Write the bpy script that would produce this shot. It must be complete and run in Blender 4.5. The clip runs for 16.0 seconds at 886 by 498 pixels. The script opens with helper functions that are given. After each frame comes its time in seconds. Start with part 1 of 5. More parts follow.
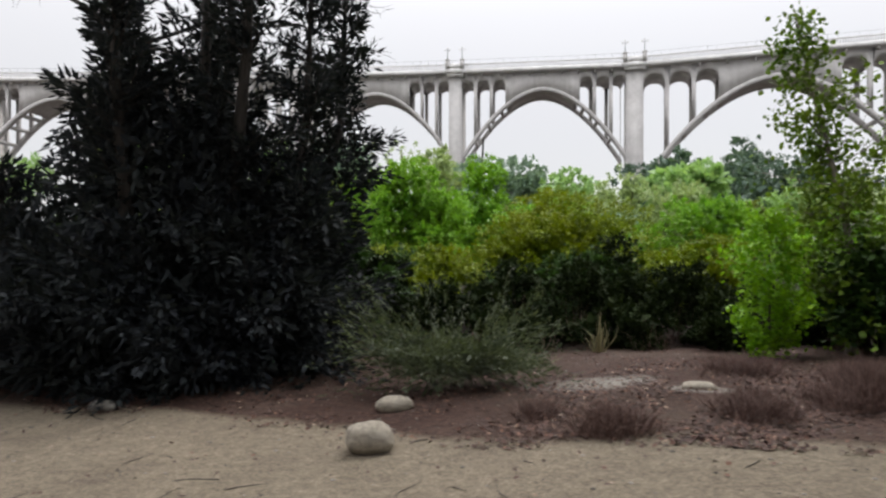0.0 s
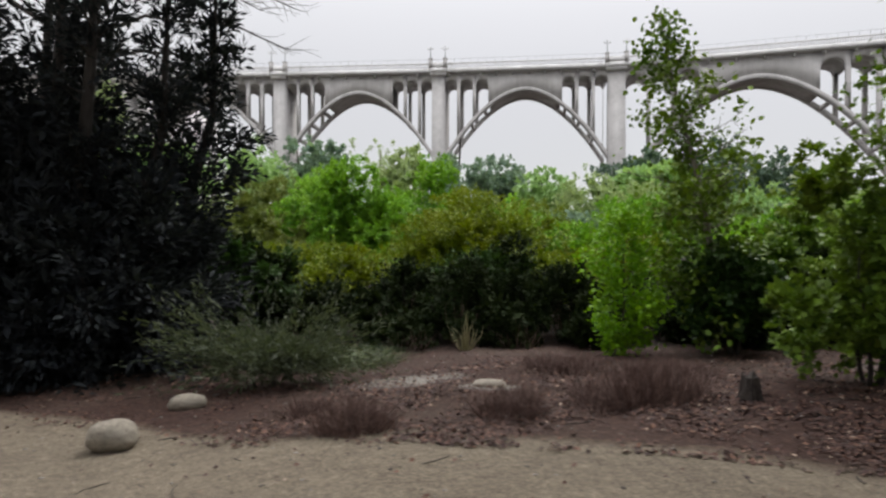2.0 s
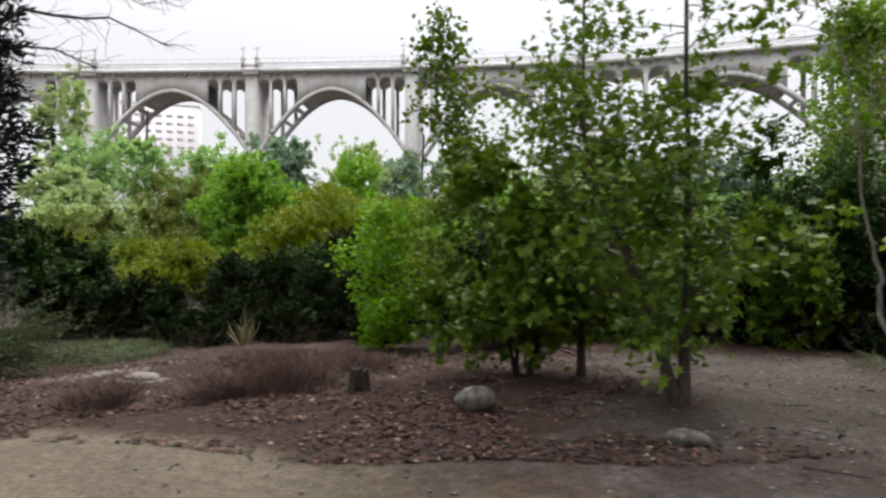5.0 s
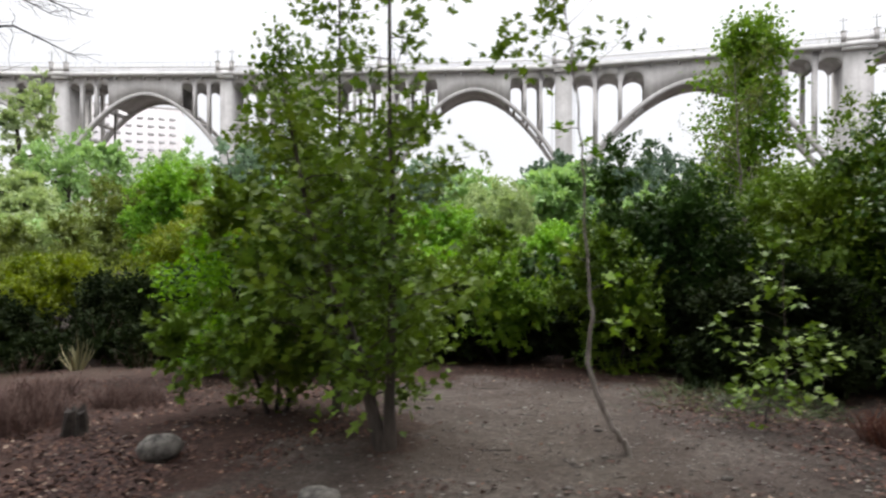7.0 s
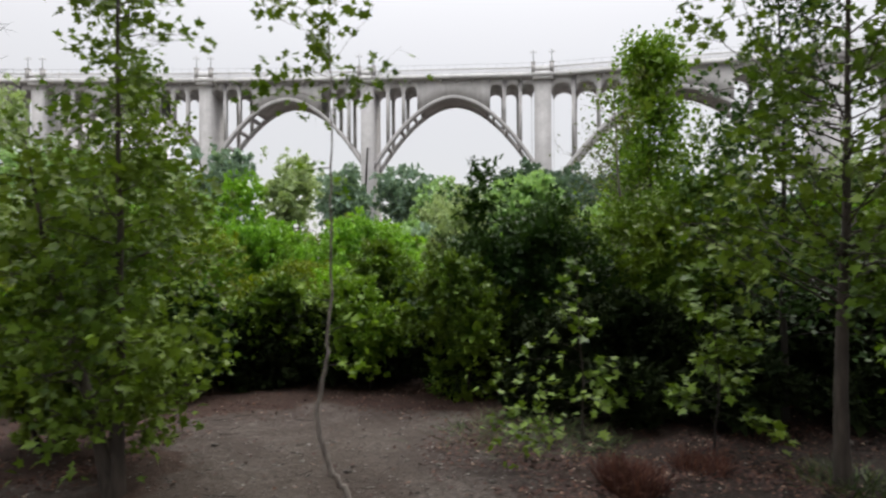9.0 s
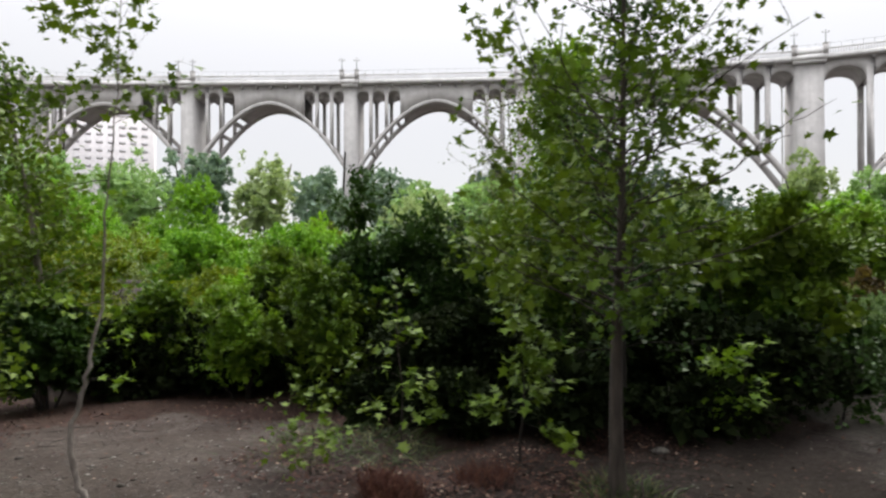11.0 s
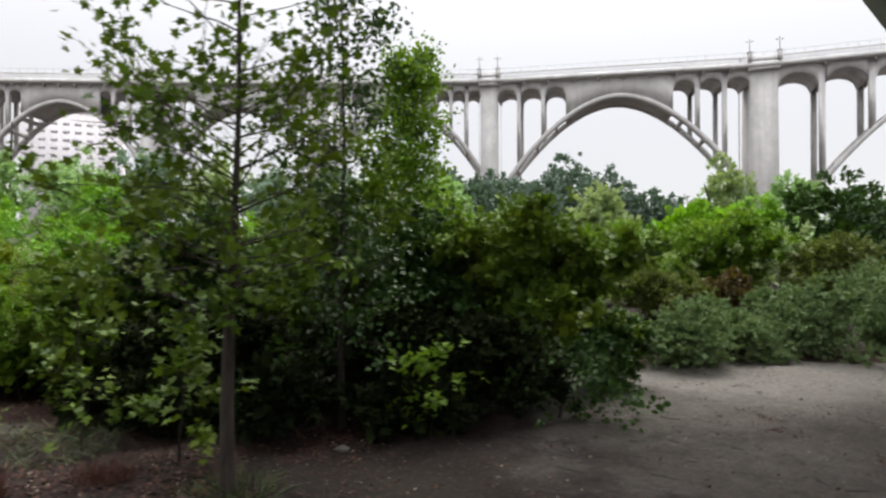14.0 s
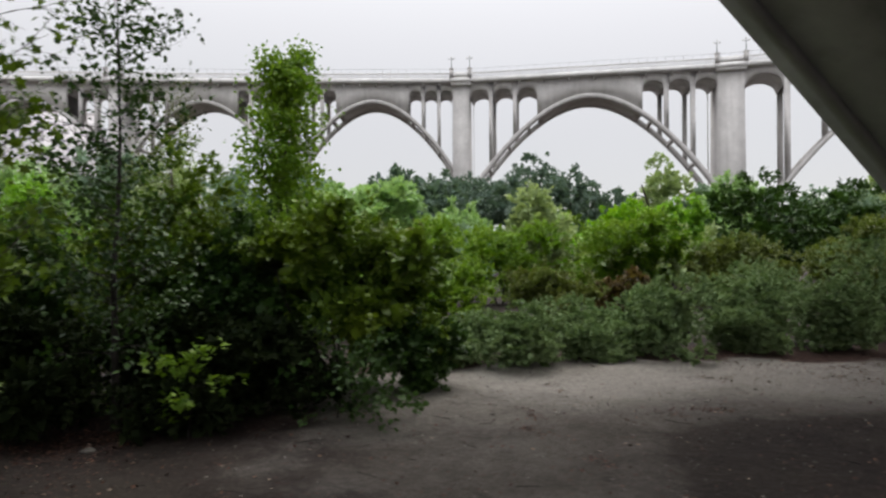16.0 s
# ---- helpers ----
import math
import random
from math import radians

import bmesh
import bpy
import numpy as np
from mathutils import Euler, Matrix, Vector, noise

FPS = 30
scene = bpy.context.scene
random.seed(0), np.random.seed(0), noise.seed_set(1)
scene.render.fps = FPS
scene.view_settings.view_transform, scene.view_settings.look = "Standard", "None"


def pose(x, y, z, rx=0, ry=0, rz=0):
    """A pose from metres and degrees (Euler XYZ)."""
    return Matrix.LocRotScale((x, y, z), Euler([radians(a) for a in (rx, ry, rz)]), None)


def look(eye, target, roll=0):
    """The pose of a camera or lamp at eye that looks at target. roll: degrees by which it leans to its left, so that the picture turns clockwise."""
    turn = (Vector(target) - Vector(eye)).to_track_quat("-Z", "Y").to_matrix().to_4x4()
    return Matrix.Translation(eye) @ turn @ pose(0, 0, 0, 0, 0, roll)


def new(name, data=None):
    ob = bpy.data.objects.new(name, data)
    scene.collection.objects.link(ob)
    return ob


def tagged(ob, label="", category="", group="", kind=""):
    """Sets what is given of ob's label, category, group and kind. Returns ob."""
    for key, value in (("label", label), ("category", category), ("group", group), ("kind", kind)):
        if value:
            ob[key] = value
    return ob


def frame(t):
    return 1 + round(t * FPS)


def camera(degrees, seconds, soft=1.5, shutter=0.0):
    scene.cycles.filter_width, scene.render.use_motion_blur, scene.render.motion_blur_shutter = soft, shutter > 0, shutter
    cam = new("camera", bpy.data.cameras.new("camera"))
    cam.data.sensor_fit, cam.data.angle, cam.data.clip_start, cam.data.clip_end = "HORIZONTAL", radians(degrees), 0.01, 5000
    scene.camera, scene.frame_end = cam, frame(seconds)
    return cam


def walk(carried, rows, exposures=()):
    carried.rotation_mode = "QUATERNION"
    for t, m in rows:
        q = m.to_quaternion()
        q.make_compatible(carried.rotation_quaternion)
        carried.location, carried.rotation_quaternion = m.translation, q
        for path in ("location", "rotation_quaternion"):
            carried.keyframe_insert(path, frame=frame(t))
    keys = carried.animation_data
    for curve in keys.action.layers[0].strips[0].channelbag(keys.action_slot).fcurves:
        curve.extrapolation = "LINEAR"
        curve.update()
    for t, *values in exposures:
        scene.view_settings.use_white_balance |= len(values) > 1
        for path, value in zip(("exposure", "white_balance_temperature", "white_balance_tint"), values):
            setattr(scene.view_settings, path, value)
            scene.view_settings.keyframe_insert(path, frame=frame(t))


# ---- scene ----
cam = camera(72.0, 16.0, 2.4, 0.5)
PATH = [
    (0, (-0.712, -0.629, 1.697), (-0.933, 1.358, 1.682), 0.0),
    (0.5, (-0.147, -0.568, 1.699), (-0.363, 1.42, 1.682), 0.0),
    (1, (0.433, -0.505, 1.696), (0.225, 1.484, 1.679), 0.1),
    (1.5, (1.039, -0.45, 1.692), (0.839, 1.54, 1.675), 0.0),
    (2, (1.643, -0.399, 1.69), (1.45, 1.591, 1.672), 0.1),
    (2.5, (2.259, -0.335, 1.671), (2.074, 1.656, 1.655), -0.0),
    (3, (2.885, -0.314, 1.675), (2.711, 1.679, 1.66), 0.2),
    (5.3, (6.055, -0.075, 1.66), (5.911, 1.92, 1.631), -0.1),
    (5.5, (6.32, -0.03, 1.68), (6.189, 1.966, 1.658), -0.1),
    (6, (7.025, 0.095, 1.788), (6.904, 2.091, 1.768), -0.1),
    (6.5, (7.725, 0.185, 1.905), (7.605, 2.181, 1.885), -0.2),
    (7, (8.38, 0.26, 2.005), (8.27, 2.257, 1.986), -0.1),
    (7.5, (9.03, 0.31, 2.11), (8.923, 2.307, 2.092), -0.1),
    (8, (9.64, 0.345, 2.19), (9.542, 2.343, 2.177), -0.2),
    (8.5, (10.24, 0.36, 2.28), (10.155, 2.358, 2.273), -0.2),
    (9, (10.825, 0.395, 2.35), (10.75, 2.394, 2.349), -0.3),
    (9.5, (11.43, 0.45, 2.42), (11.357, 2.449, 2.419), -0.4),
    (9.7, (11.67, 0.46, 2.435), (11.598, 2.459, 2.435), -0.4),
    (11.8, (13.93, 0.40, 2.43), (13.895, 2.4, 2.443), -0.3),
    (12, (14.19, 0.365, 2.412), (14.146, 2.364, 2.425), -0.2),
    (12.5, (14.725, 0.398, 2.371), (14.706, 2.398, 2.398), -0.3),
    (13, (15.376, 0.386, 2.371), (15.372, 2.386, 2.397), -0.5),
    (13.5, (16.073, 0.368, 2.409), (16.086, 2.368, 2.426), -0.2),
    (14, (16.814, 0.334, 2.421), (16.842, 2.334, 2.435), -0.2),
    (14.5, (17.589, 0.374, 2.395), (17.629, 2.374, 2.41), -0.3),
    (15, (18.364, 0.288, 2.42), (18.418, 2.287, 2.433), -0.4),
    (15.5, (19.129, 0.211, 2.472), (19.199, 2.209, 2.478), -0.2),
    (16, (19.985, 0.063, 2.47), (20.064, 2.062, 2.481), -0.4),
]
walk(cam, [(t, look(eye, target, roll)) for t, eye, target, roll in PATH], exposures=((0, 0.06), (1.5, -0.08), (3, -0.2), (5.5, 0.3), (6.5, 0.38), (7.5, 0.26), (9, 0.0), (9.5, 0.04), (12, 0.18), (14, 0.14), (16, -0.1)))


# ---- world, sun and exposure ----
world = bpy.data.worlds.new("overcast_sky")
scene.world = world
world.use_nodes = True
wn, wl = world.node_tree.nodes, world.node_tree.links
sky = wn.new("ShaderNodeTexSky")
sky.sky_type, sky.sun_disc = "NISHITA", False
sky.sun_elevation, sky.sun_rotation = radians(52), radians(33)
wc = wn.new("ShaderNodeTexCoord")
wsep = wn.new("ShaderNodeSeparateXYZ")
wl.new(wc.outputs["Generated"], wsep.inputs[0])
up0 = wn.new("ShaderNodeMath")
up0.operation = "MAXIMUM"
up0.inputs[1].default_value = 0.0
wl.new(wsep.outputs["Z"], up0.inputs[0])
up1 = wn.new("ShaderNodeMath")
up1.operation = "POWER"
up1.inputs[1].default_value = 3.0
wl.new(up0.outputs[0], up1.inputs[0])
up2 = wn.new("ShaderNodeMath")
up2.operation = "MULTIPLY_ADD"
up2.inputs[1].default_value = 4.0
up2.inputs[2].default_value = 0.72
wl.new(up1.outputs[0], up2.inputs[0])
cloud = wn.new("ShaderNodeVectorMath")
cloud.operation = "SCALE"
cloud.inputs[0].default_value = (0.985, 0.975, 1.0)
wl.new(up2.outputs[0], cloud.inputs["Scale"])
veil = wn.new("ShaderNodeVectorMath")
veil.operation = "MULTIPLY_ADD"
veil.inputs[1].default_value = (0.012, 0.012, 0.012)
wl.new(sky.outputs[0], veil.inputs[0])
wl.new(cloud.outputs[0], veil.inputs[2])
wl.new(veil.outputs[0], wn["Background"].inputs[0])
wn["Background"].inputs[1].default_value = 1.0

sun_data = bpy.data.lights.new("sun", "SUN")
sun_data.energy, sun_data.angle, sun_data.color = 1.9, radians(26), (1.0, 0.96, 0.9)
sun = new("sun", sun_data)
sun.matrix_world = look((13, 20, 31), (0, 0, 0))


# ---- materials ----
def shader(name):
    m = bpy.data.materials.new(name)
    m.use_nodes = True
    return m, m.node_tree.nodes, m.node_tree.links, m.node_tree.nodes["Principled BSDF"]


def ramp(n, l, fac, stops):
    r = n.new("ShaderNodeValToRGB")
    el = r.color_ramp.elements
    el[0].position, el[0].color = stops[0][0], (*stops[0][1], 1)
    el[1].position, el[1].color = stops[-1][0], (*stops[-1][1], 1)
    for p, c in stops[1:-1]:
        el.new(p).color = (*c, 1)
    l.new(fac, r.inputs[0])
    return r.outputs[0]


def noise_tex(n, l, scale, detail=4, rough=0.6, space="Object"):
    c = n.new("ShaderNodeTexCoord")
    t = n.new("ShaderNodeTexNoise")
    t.inputs["Scale"].default_value, t.inputs["Detail"].default_value, t.inputs["Roughness"].default_value = scale, detail, rough
    l.new(c.outputs[space], t.inputs["Vector"])
    return t.outputs["Fac"]


def mixed(n, l, fac, a, b, mode="MIX"):
    m = n.new("ShaderNodeMix")
    m.data_type, m.blend_type = "RGBA", mode
    for sock, v in ((m.inputs[0], fac), (m.inputs[6], a), (m.inputs[7], b)):
        if isinstance(v, tuple):
            sock.default_value = (*v, 1)
        elif isinstance(v, (int, float)):
            sock.default_value = v
        else:
            l.new(v, sock)
    return m.outputs[2]


def bump(n, l, bsdf, height, strength, distance):
    b = n.new("ShaderNodeBump")
    b.inputs["Strength"].default_value, b.inputs["Distance"].default_value = strength, distance
    l.new(height, b.inputs["Height"])
    l.new(b.outputs[0], bsdf.inputs["Normal"])


def leaf_material(name, dark, light, tint, patch=0.5, through_light=0.3, rough=0.5, gloss=0.25):
    m, n, l, b = shader(name)
    geo = n.new("ShaderNodeNewGeometry")
    c1 = ramp(n, l, geo.outputs["Random Per Island"], [(0.0, dark), (0.55, tuple((x + y) / 2 for x, y in zip(dark, light))), (1.0, light)])
    f = ramp(n, l, noise_tex(n, l, patch, 3), [(0.38, (0, 0, 0)), (0.66, (1, 1, 1))])
    col = mixed(n, l, f, c1, mixed(n, l, 0.65, c1, tint))
    l.new(col, b.inputs["Base Color"])
    b.inputs["Roughness"].default_value = rough
    b.inputs["Specular IOR Level"].default_value = gloss
    tr = n.new("ShaderNodeBsdfTranslucent")
    l.new(mixed(n, l, 1.0, col, (1.15, 1.2, 0.6), "MULTIPLY"), tr.inputs[0])
    mx = n.new("ShaderNodeMixShader")
    mx.inputs[0].default_value = through_light
    l.new(b.outputs[0], mx.inputs[1])
    l.new(tr.outputs[0], mx.inputs[2])
    l.new(mx.outputs[0], n["Material Output"].inputs[0])
    return m


def bark_material(name, a, b_, scale=14):
    m, n, l, b = shader(name)
    c = n.new("ShaderNodeTexCoord")
    mp = n.new("ShaderNodeMapping")
    mp.inputs["Scale"].default_value = (1, 1, 0.22)
    l.new(c.outputs["Object"], mp.inputs[0])
    t = n.new("ShaderNodeTexNoise")
    t.inputs["Scale"].default_value, t.inputs["Detail"].default_value = scale, 6
    l.new(mp.outputs[0], t.inputs[0])
    l.new(ramp(n, l, t.outputs["Fac"], [(0.3, a), (0.7, b_)]), b.inputs["Base Color"])
    b.inputs["Roughness"].default_value = 0.85
    bump(n, l, b, t.outputs["Fac"], 0.6, 0.02)
    return m


def concrete_material(name, base, stain, streak=0.35):
    m, n, l, b = shader(name)
    c = n.new("ShaderNodeTexCoord")
    mp = n.new("ShaderNodeMapping")
    mp.inputs["Scale"].default_value = (0.9, 0.9, 0.07)
    l.new(c.outputs["Object"], mp.inputs[0])
    t = n.new("ShaderNodeTexNoise")
    t.inputs["Scale"].default_value, t.inputs["Detail"].default_value = 1.0, 6
    l.new(mp.outputs[0], t.inputs[0])
    s = ramp(n, l, t.outputs["Fac"], [(0.45, (0, 0, 0)), (0.75, (1, 1, 1))])
    grain = noise_tex(n, l, 0.35, 8, 0.7)
    g = ramp(n, l, grain, [(0.3, tuple(x * 0.8 for x in base)), (0.7, tuple(min(1, x * 1.12) for x in base))])
    k = n.new("ShaderNodeMath")
    k.operation, k.inputs[1].default_value = "MULTIPLY", streak
    l.new(s, k.inputs[0])
    l.new(mixed(n, l, k.outputs[0], g, stain), b.inputs["Base Color"])
    b.inputs["Roughness"].default_value = 0.9
    bump(n, l, b, noise_tex(n, l, 3, 8, 0.7), 0.25, 0.05)
    return m


def stone_material(name, a, b_, scale=9):
    m, n, l, b = shader(name)
    f = noise_tex(n, l, scale, 8, 0.65)
    c = ramp(n, l, f, [(0.38, a), (0.62, b_)])
    v = noise_tex(n, l, scale * 0.25, 3)
    c = mixed(n, l, ramp(n, l, v, [(0.5, (0, 0, 0)), (0.7, (0.6, 0.6, 0.6))]), c, tuple(x * 0.45 for x in a))
    l.new(c, b.inputs["Base Color"])
    b.inputs["Roughness"].default_value = 0.9
    bump(n, l, b, f, 0.5, 0.02)
    return m


def random_material(name, stops, rough=0.8):
    m, n, l, b = shader(name)
    geo = n.new("ShaderNodeNewGeometry")
    l.new(ramp(n, l, geo.outputs["Random Per Island"], stops), b.inputs["Base Color"])
    b.inputs["Roughness"].default_value = rough
    return m


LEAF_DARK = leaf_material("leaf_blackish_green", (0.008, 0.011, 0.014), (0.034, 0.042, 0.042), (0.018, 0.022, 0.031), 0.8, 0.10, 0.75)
LEAF_YELLOW = leaf_material("leaf_yellow_green", (0.072, 0.115, 0.003), (0.205, 0.275, 0.007), (0.26, 0.295, 0.005), 0.6, 0.26)
LEAF_BRIGHT = leaf_material("leaf_bright_green", (0.085, 0.22, 0.006), (0.24, 0.46, 0.016), (0.27, 0.47, 0.016), 0.8, 0.32)
LEAF_FRESH = leaf_material("leaf_fresh_green", (0.085, 0.21, 0.020), (0.24, 0.46, 0.05), (0.28, 0.47, 0.04), 0.35, 0.32)
LEAF_MID = leaf_material("leaf_mid_green", (0.048, 0.098, 0.014), (0.170, 0.285, 0.030), (0.19, 0.26, 0.020), 0.7, 0.19)
LEAF_DEEP = leaf_material("leaf_deep_green", (0.018, 0.046, 0.013), (0.062, 0.130, 0.028), (0.065, 0.125, 0.021), 0.6, 0.16)
# valley haze is put into the blue, far and pale leaf colours
LEAF_HAZE_BLUE = leaf_material("leaf_hazed_blue_green", (0.15, 0.22, 0.17), (0.23, 0.32, 0.25), (0.20, 0.29, 0.24), 0.12, 0.3)
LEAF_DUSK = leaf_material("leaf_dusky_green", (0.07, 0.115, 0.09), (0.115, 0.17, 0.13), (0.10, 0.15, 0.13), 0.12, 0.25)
LEAF_HAZE_FAR = leaf_material("leaf_hazed_far_green", (0.21, 0.34, 0.14), (0.33, 0.48, 0.20), (0.29, 0.44, 0.21), 0.1, 0.32)
LEAF_HAZE_PALE = leaf_material("leaf_hazed_pale_olive", (0.25, 0.33, 0.16), (0.37, 0.46, 0.23), (0.35, 0.41, 0.26), 0.15, 0.35)
LEAF_GREY = leaf_material("leaf_grey_sage", (0.035, 0.050, 0.030), (0.12, 0.145, 0.085), (0.07, 0.085, 0.05), 0.8, 0.25)
# undergrowth leaves; their near-black colour stands in for shade under the bushes
LEAF_SHADE = leaf_material("leaf_shade_undergrowth", (0.009, 0.017, 0.007), (0.028, 0.042, 0.014), (0.026, 0.034, 0.013), 0.9, 0.1, 0.8, 0.06)
LEAF_IVY = leaf_material("leaf_ivy", (0.13, 0.20, 0.09), (0.23, 0.33, 0.15), (0.30, 0.39, 0.20), 1.0, 0.16, 0.7, 0.1)
LEAF_LIGHT = leaf_material("leaf_light_green", (0.08, 0.18, 0.012), (0.22, 0.37, 0.04), (0.25, 0.37, 0.035), 0.5, 0.3)
LEAF_OLIVE = leaf_material("leaf_olive", (0.085, 0.118, 0.026), (0.155, 0.20, 0.046), (0.16, 0.175, 0.042), 0.4, 0.3)
LEAF_RUST = leaf_material("leaf_rusty", (0.07, 0.055, 0.02), (0.13, 0.10, 0.03), (0.14, 0.08, 0.03), 0.6, 0.3)
BARK = bark_material("bark_grey_brown", (0.030, 0.024, 0.020), (0.095, 0.078, 0.064))
BARK_PALE = bark_material("bark_pale", (0.12, 0.10, 0.085), (0.30, 0.27, 0.24), 20)
BARK_DARK = bark_material("bark_dark", (0.018, 0.015, 0.013), (0.05, 0.043, 0.038))
CONCRETE = concrete_material("bridge_concrete", (0.52, 0.505, 0.495), (0.30, 0.285, 0.275))
CONCRETE_GREY = concrete_material("grey_concrete", (0.30, 0.288, 0.282), (0.15, 0.143, 0.14), 0.7)
RAIL_WHITE = concrete_material("parapet_concrete", (0.70, 0.69, 0.68), (0.45, 0.44, 0.44), 0.2)
LAMP_IRON = stone_material("lamp_post_paint", (0.28, 0.29, 0.29), (0.36, 0.37, 0.37))
GLOBE = stone_material("lamp_globe", (0.72, 0.72, 0.70), (0.8, 0.8, 0.78))
FACADE = concrete_material("facade_stucco", (0.63, 0.605, 0.61), (0.59, 0.565, 0.565), 0.2)
# window panes as pale as this have the distance haze put into their colour
WINDOW_HAZED = stone_material("facade_window_hazed", (0.52, 0.505, 0.515), (0.55, 0.535, 0.545), 1)
BOULDER = stone_material("boulder_granite", (0.19, 0.168, 0.135), (0.33, 0.295, 0.24), 16)
ROCK_DARK = stone_material("rock_mottled", (0.045, 0.042, 0.038), (0.24, 0.225, 0.20), 10)
PEBBLE = random_material("pebble_stone", [(0.0, (0.07, 0.062, 0.055)), (0.7, (0.17, 0.155, 0.14)), (1.0, (0.34, 0.32, 0.29))], 0.9)
LITTER = random_material("dry_leaf", [(0.0, (0.028, 0.012, 0.009)), (0.5, (0.058, 0.025, 0.018)), (0.85, (0.10, 0.044, 0.029)), (0.96, (0.18, 0.09, 0.055)), (1.0, (0.38, 0.30, 0.23))], 0.8)
DRY_STEM = random_material("dry_stem", [(0.0, (0.065, 0.038, 0.032)), (0.6, (0.14, 0.082, 0.068)), (1.0, (0.22, 0.15, 0.125))], 0.85)
RED_STEM = random_material("reddish_dry_stem", [(0.0, (0.05, 0.018, 0.012)), (0.6, (0.13, 0.045, 0.03)), (1.0, (0.20, 0.09, 0.05))], 0.85)
STRAW = random_material("straw_stem", [(0.0, (0.12, 0.12, 0.05)), (1.0, (0.33, 0.30, 0.17))], 0.8)
GRASS = random_material("grass_blade", [(0.0, (0.025, 0.05, 0.012)), (0.7, (0.07, 0.11, 0.022)), (1.0, (0.18, 0.17, 0.06))], 0.6)
WOOD_CUT = stone_material("weathered_wood", (0.018, 0.014, 0.012), (0.055, 0.044, 0.037), 16)


# ---- ground ----
def blob(x, y, cx, cy, rx, ry):
    """1 inside an ellipse, fading to 0 at its rim."""
    d = ((x - cx) / rx) ** 2 + ((y - cy) / ry) ** 2
    return max(0.0, 1.0 - d)


def road_edge(x):
    return float(np.interp(x, (-9, -6, -3, 0, 2.3, 4, 12), (7.4, 6.9, 6.05, 4.95, 4.7, 4.6, 4.5))) + 0.12 * math.sin(x * 0.9) + 0.08 * math.sin(x * 2.3 + 1)


def ground_z(x, y):
    """Height of the ground: an unseen rise added to block light, a beaten track, then a slightly uneven verge that
    falls away beyond.
    """
    v = noise.noise((x * 0.35, y * 0.35, 0.3)) * 0.06 + noise.noise((x * 1.3, y * 1.3, 4.1)) * 0.025
    side = min(1.0, max(0.0, (y - road_edge(x)) / 1.2))
    far = min(1.0, max(0.0, (y - 24) / 60))
    trend = float(np.interp(x, (-9, -6, -2, 1, 5, 7, 11.3, 15, 18, 27), (-0.6, -0.5, -0.27, 0.0, 0.04, 0.08, 0.10, -0.10, -0.10, 0.0)))
    fall = 0.075 * min(5.5, max(0.0, y - 6.6)) * float(np.interp(x, (-4, 0, 12, 17), (0.0, 1.0, 1.0, 0.0)))
    # unseen rise added behind the camera to cut low sky light
    shade_rise = min(1.0, max(0.0, (-7 - y) / 16))
    return 15.0 * shade_rise * shade_rise * (3 - 2 * shade_rise) + trend - fall + v * (0.25 + 0.75 * side) + 0.5 * far * noise.noise((x * 0.05, y * 0.05, 7))


def litter_at(x, y):
    """How thickly dead leaves lie at a place, 0 to 1."""
    if y < road_edge(x) - 0.25:
        return 0.005
    d = 0.75 if x < 7.3 else 0.16
    if x < 7.3:
        d *= min(1.0, max(0.15, (10.5 - y) / 3))
    d -= 0.07 * min(1.0, max(0.0, x - 12.5))
    d += 0.8 * blob(x, y, 12.0, 6.6, 1.7, 0.9) + 0.25 * blob(x, y, 15.2, 8.6, 2.0, 1.0) + 0.6 * blob(x, y, 13.6, 7.9, 1.1, 0.7) + 0.8 * blob(x, y, 14.1, 6.9, 0.9, 0.8)
    d += 0.3 * blob(x, y, 6.2, 5.2, 2.4, 0.9) + 0.45 * blob(x, y, 8.6, 4.6, 2.6, 0.8) + 0.4 * blob(x, y, 11.0, 7.4, 1.0, 1.4) + 0.3 * blob(x, y, 30.5, 11.8, 3.0, 1.5)
    d -= 0.55 * blob(x, y, 9.0, 6.8, 2.0, 2.8) + 0.9 * blob(x, y, 22.5, 10.0, 6.0, 4.2) + 0.5 * blob(x, y, 0.5, 7.4, 0.9, 0.7)
    d *= min(1.0, max(0.25, (x + 2.5) / 4))
    return max(0.012, min(1.0, d * (0.6 + 1.5 * noise.noise((x * 0.9, y * 0.9, 2.2)) + 0.9 * noise.noise((x * 2.6, y * 2.6, 6.2)))))


def axis(lo, hi, step, a, b, grow=1.22):
    mid = list(np.arange(lo, hi, step))
    left, right, s = [], [], step
    v = lo
    while v > a:
        s *= grow
        v -= s
        left.append(max(v, a))
    v, s = mid[-1], step
    while v < b:
        s *= grow
        v += s
        right.append(min(v, b))
    return left[::-1] + mid + right


def mesh_from(name, verts, faces, material, smooth=False):
    me = bpy.data.meshes.new(name)
    verts = np.asarray(verts, dtype=np.float32)
    faces = np.asarray(faces, dtype=np.int32)
    k = faces.shape[1]
    me.vertices.add(len(verts))
    me.vertices.foreach_set("co", verts.ravel())
    me.loops.add(faces.size)
    me.loops.foreach_set("vertex_index", faces.ravel())
    me.polygons.add(len(faces))
    me.polygons.foreach_set("loop_start", np.arange(0, faces.size, k, dtype=np.int32))
    if smooth:
        me.polygons.foreach_set("use_smooth", np.ones(len(faces), dtype=bool))
    me.update(calc_edges=True)
    me.materials.append(material)
    return me


def part(name, mesh, parent, label=""):
    ob = new(name, mesh)
    ob.parent = parent
    return tagged(ob, label)


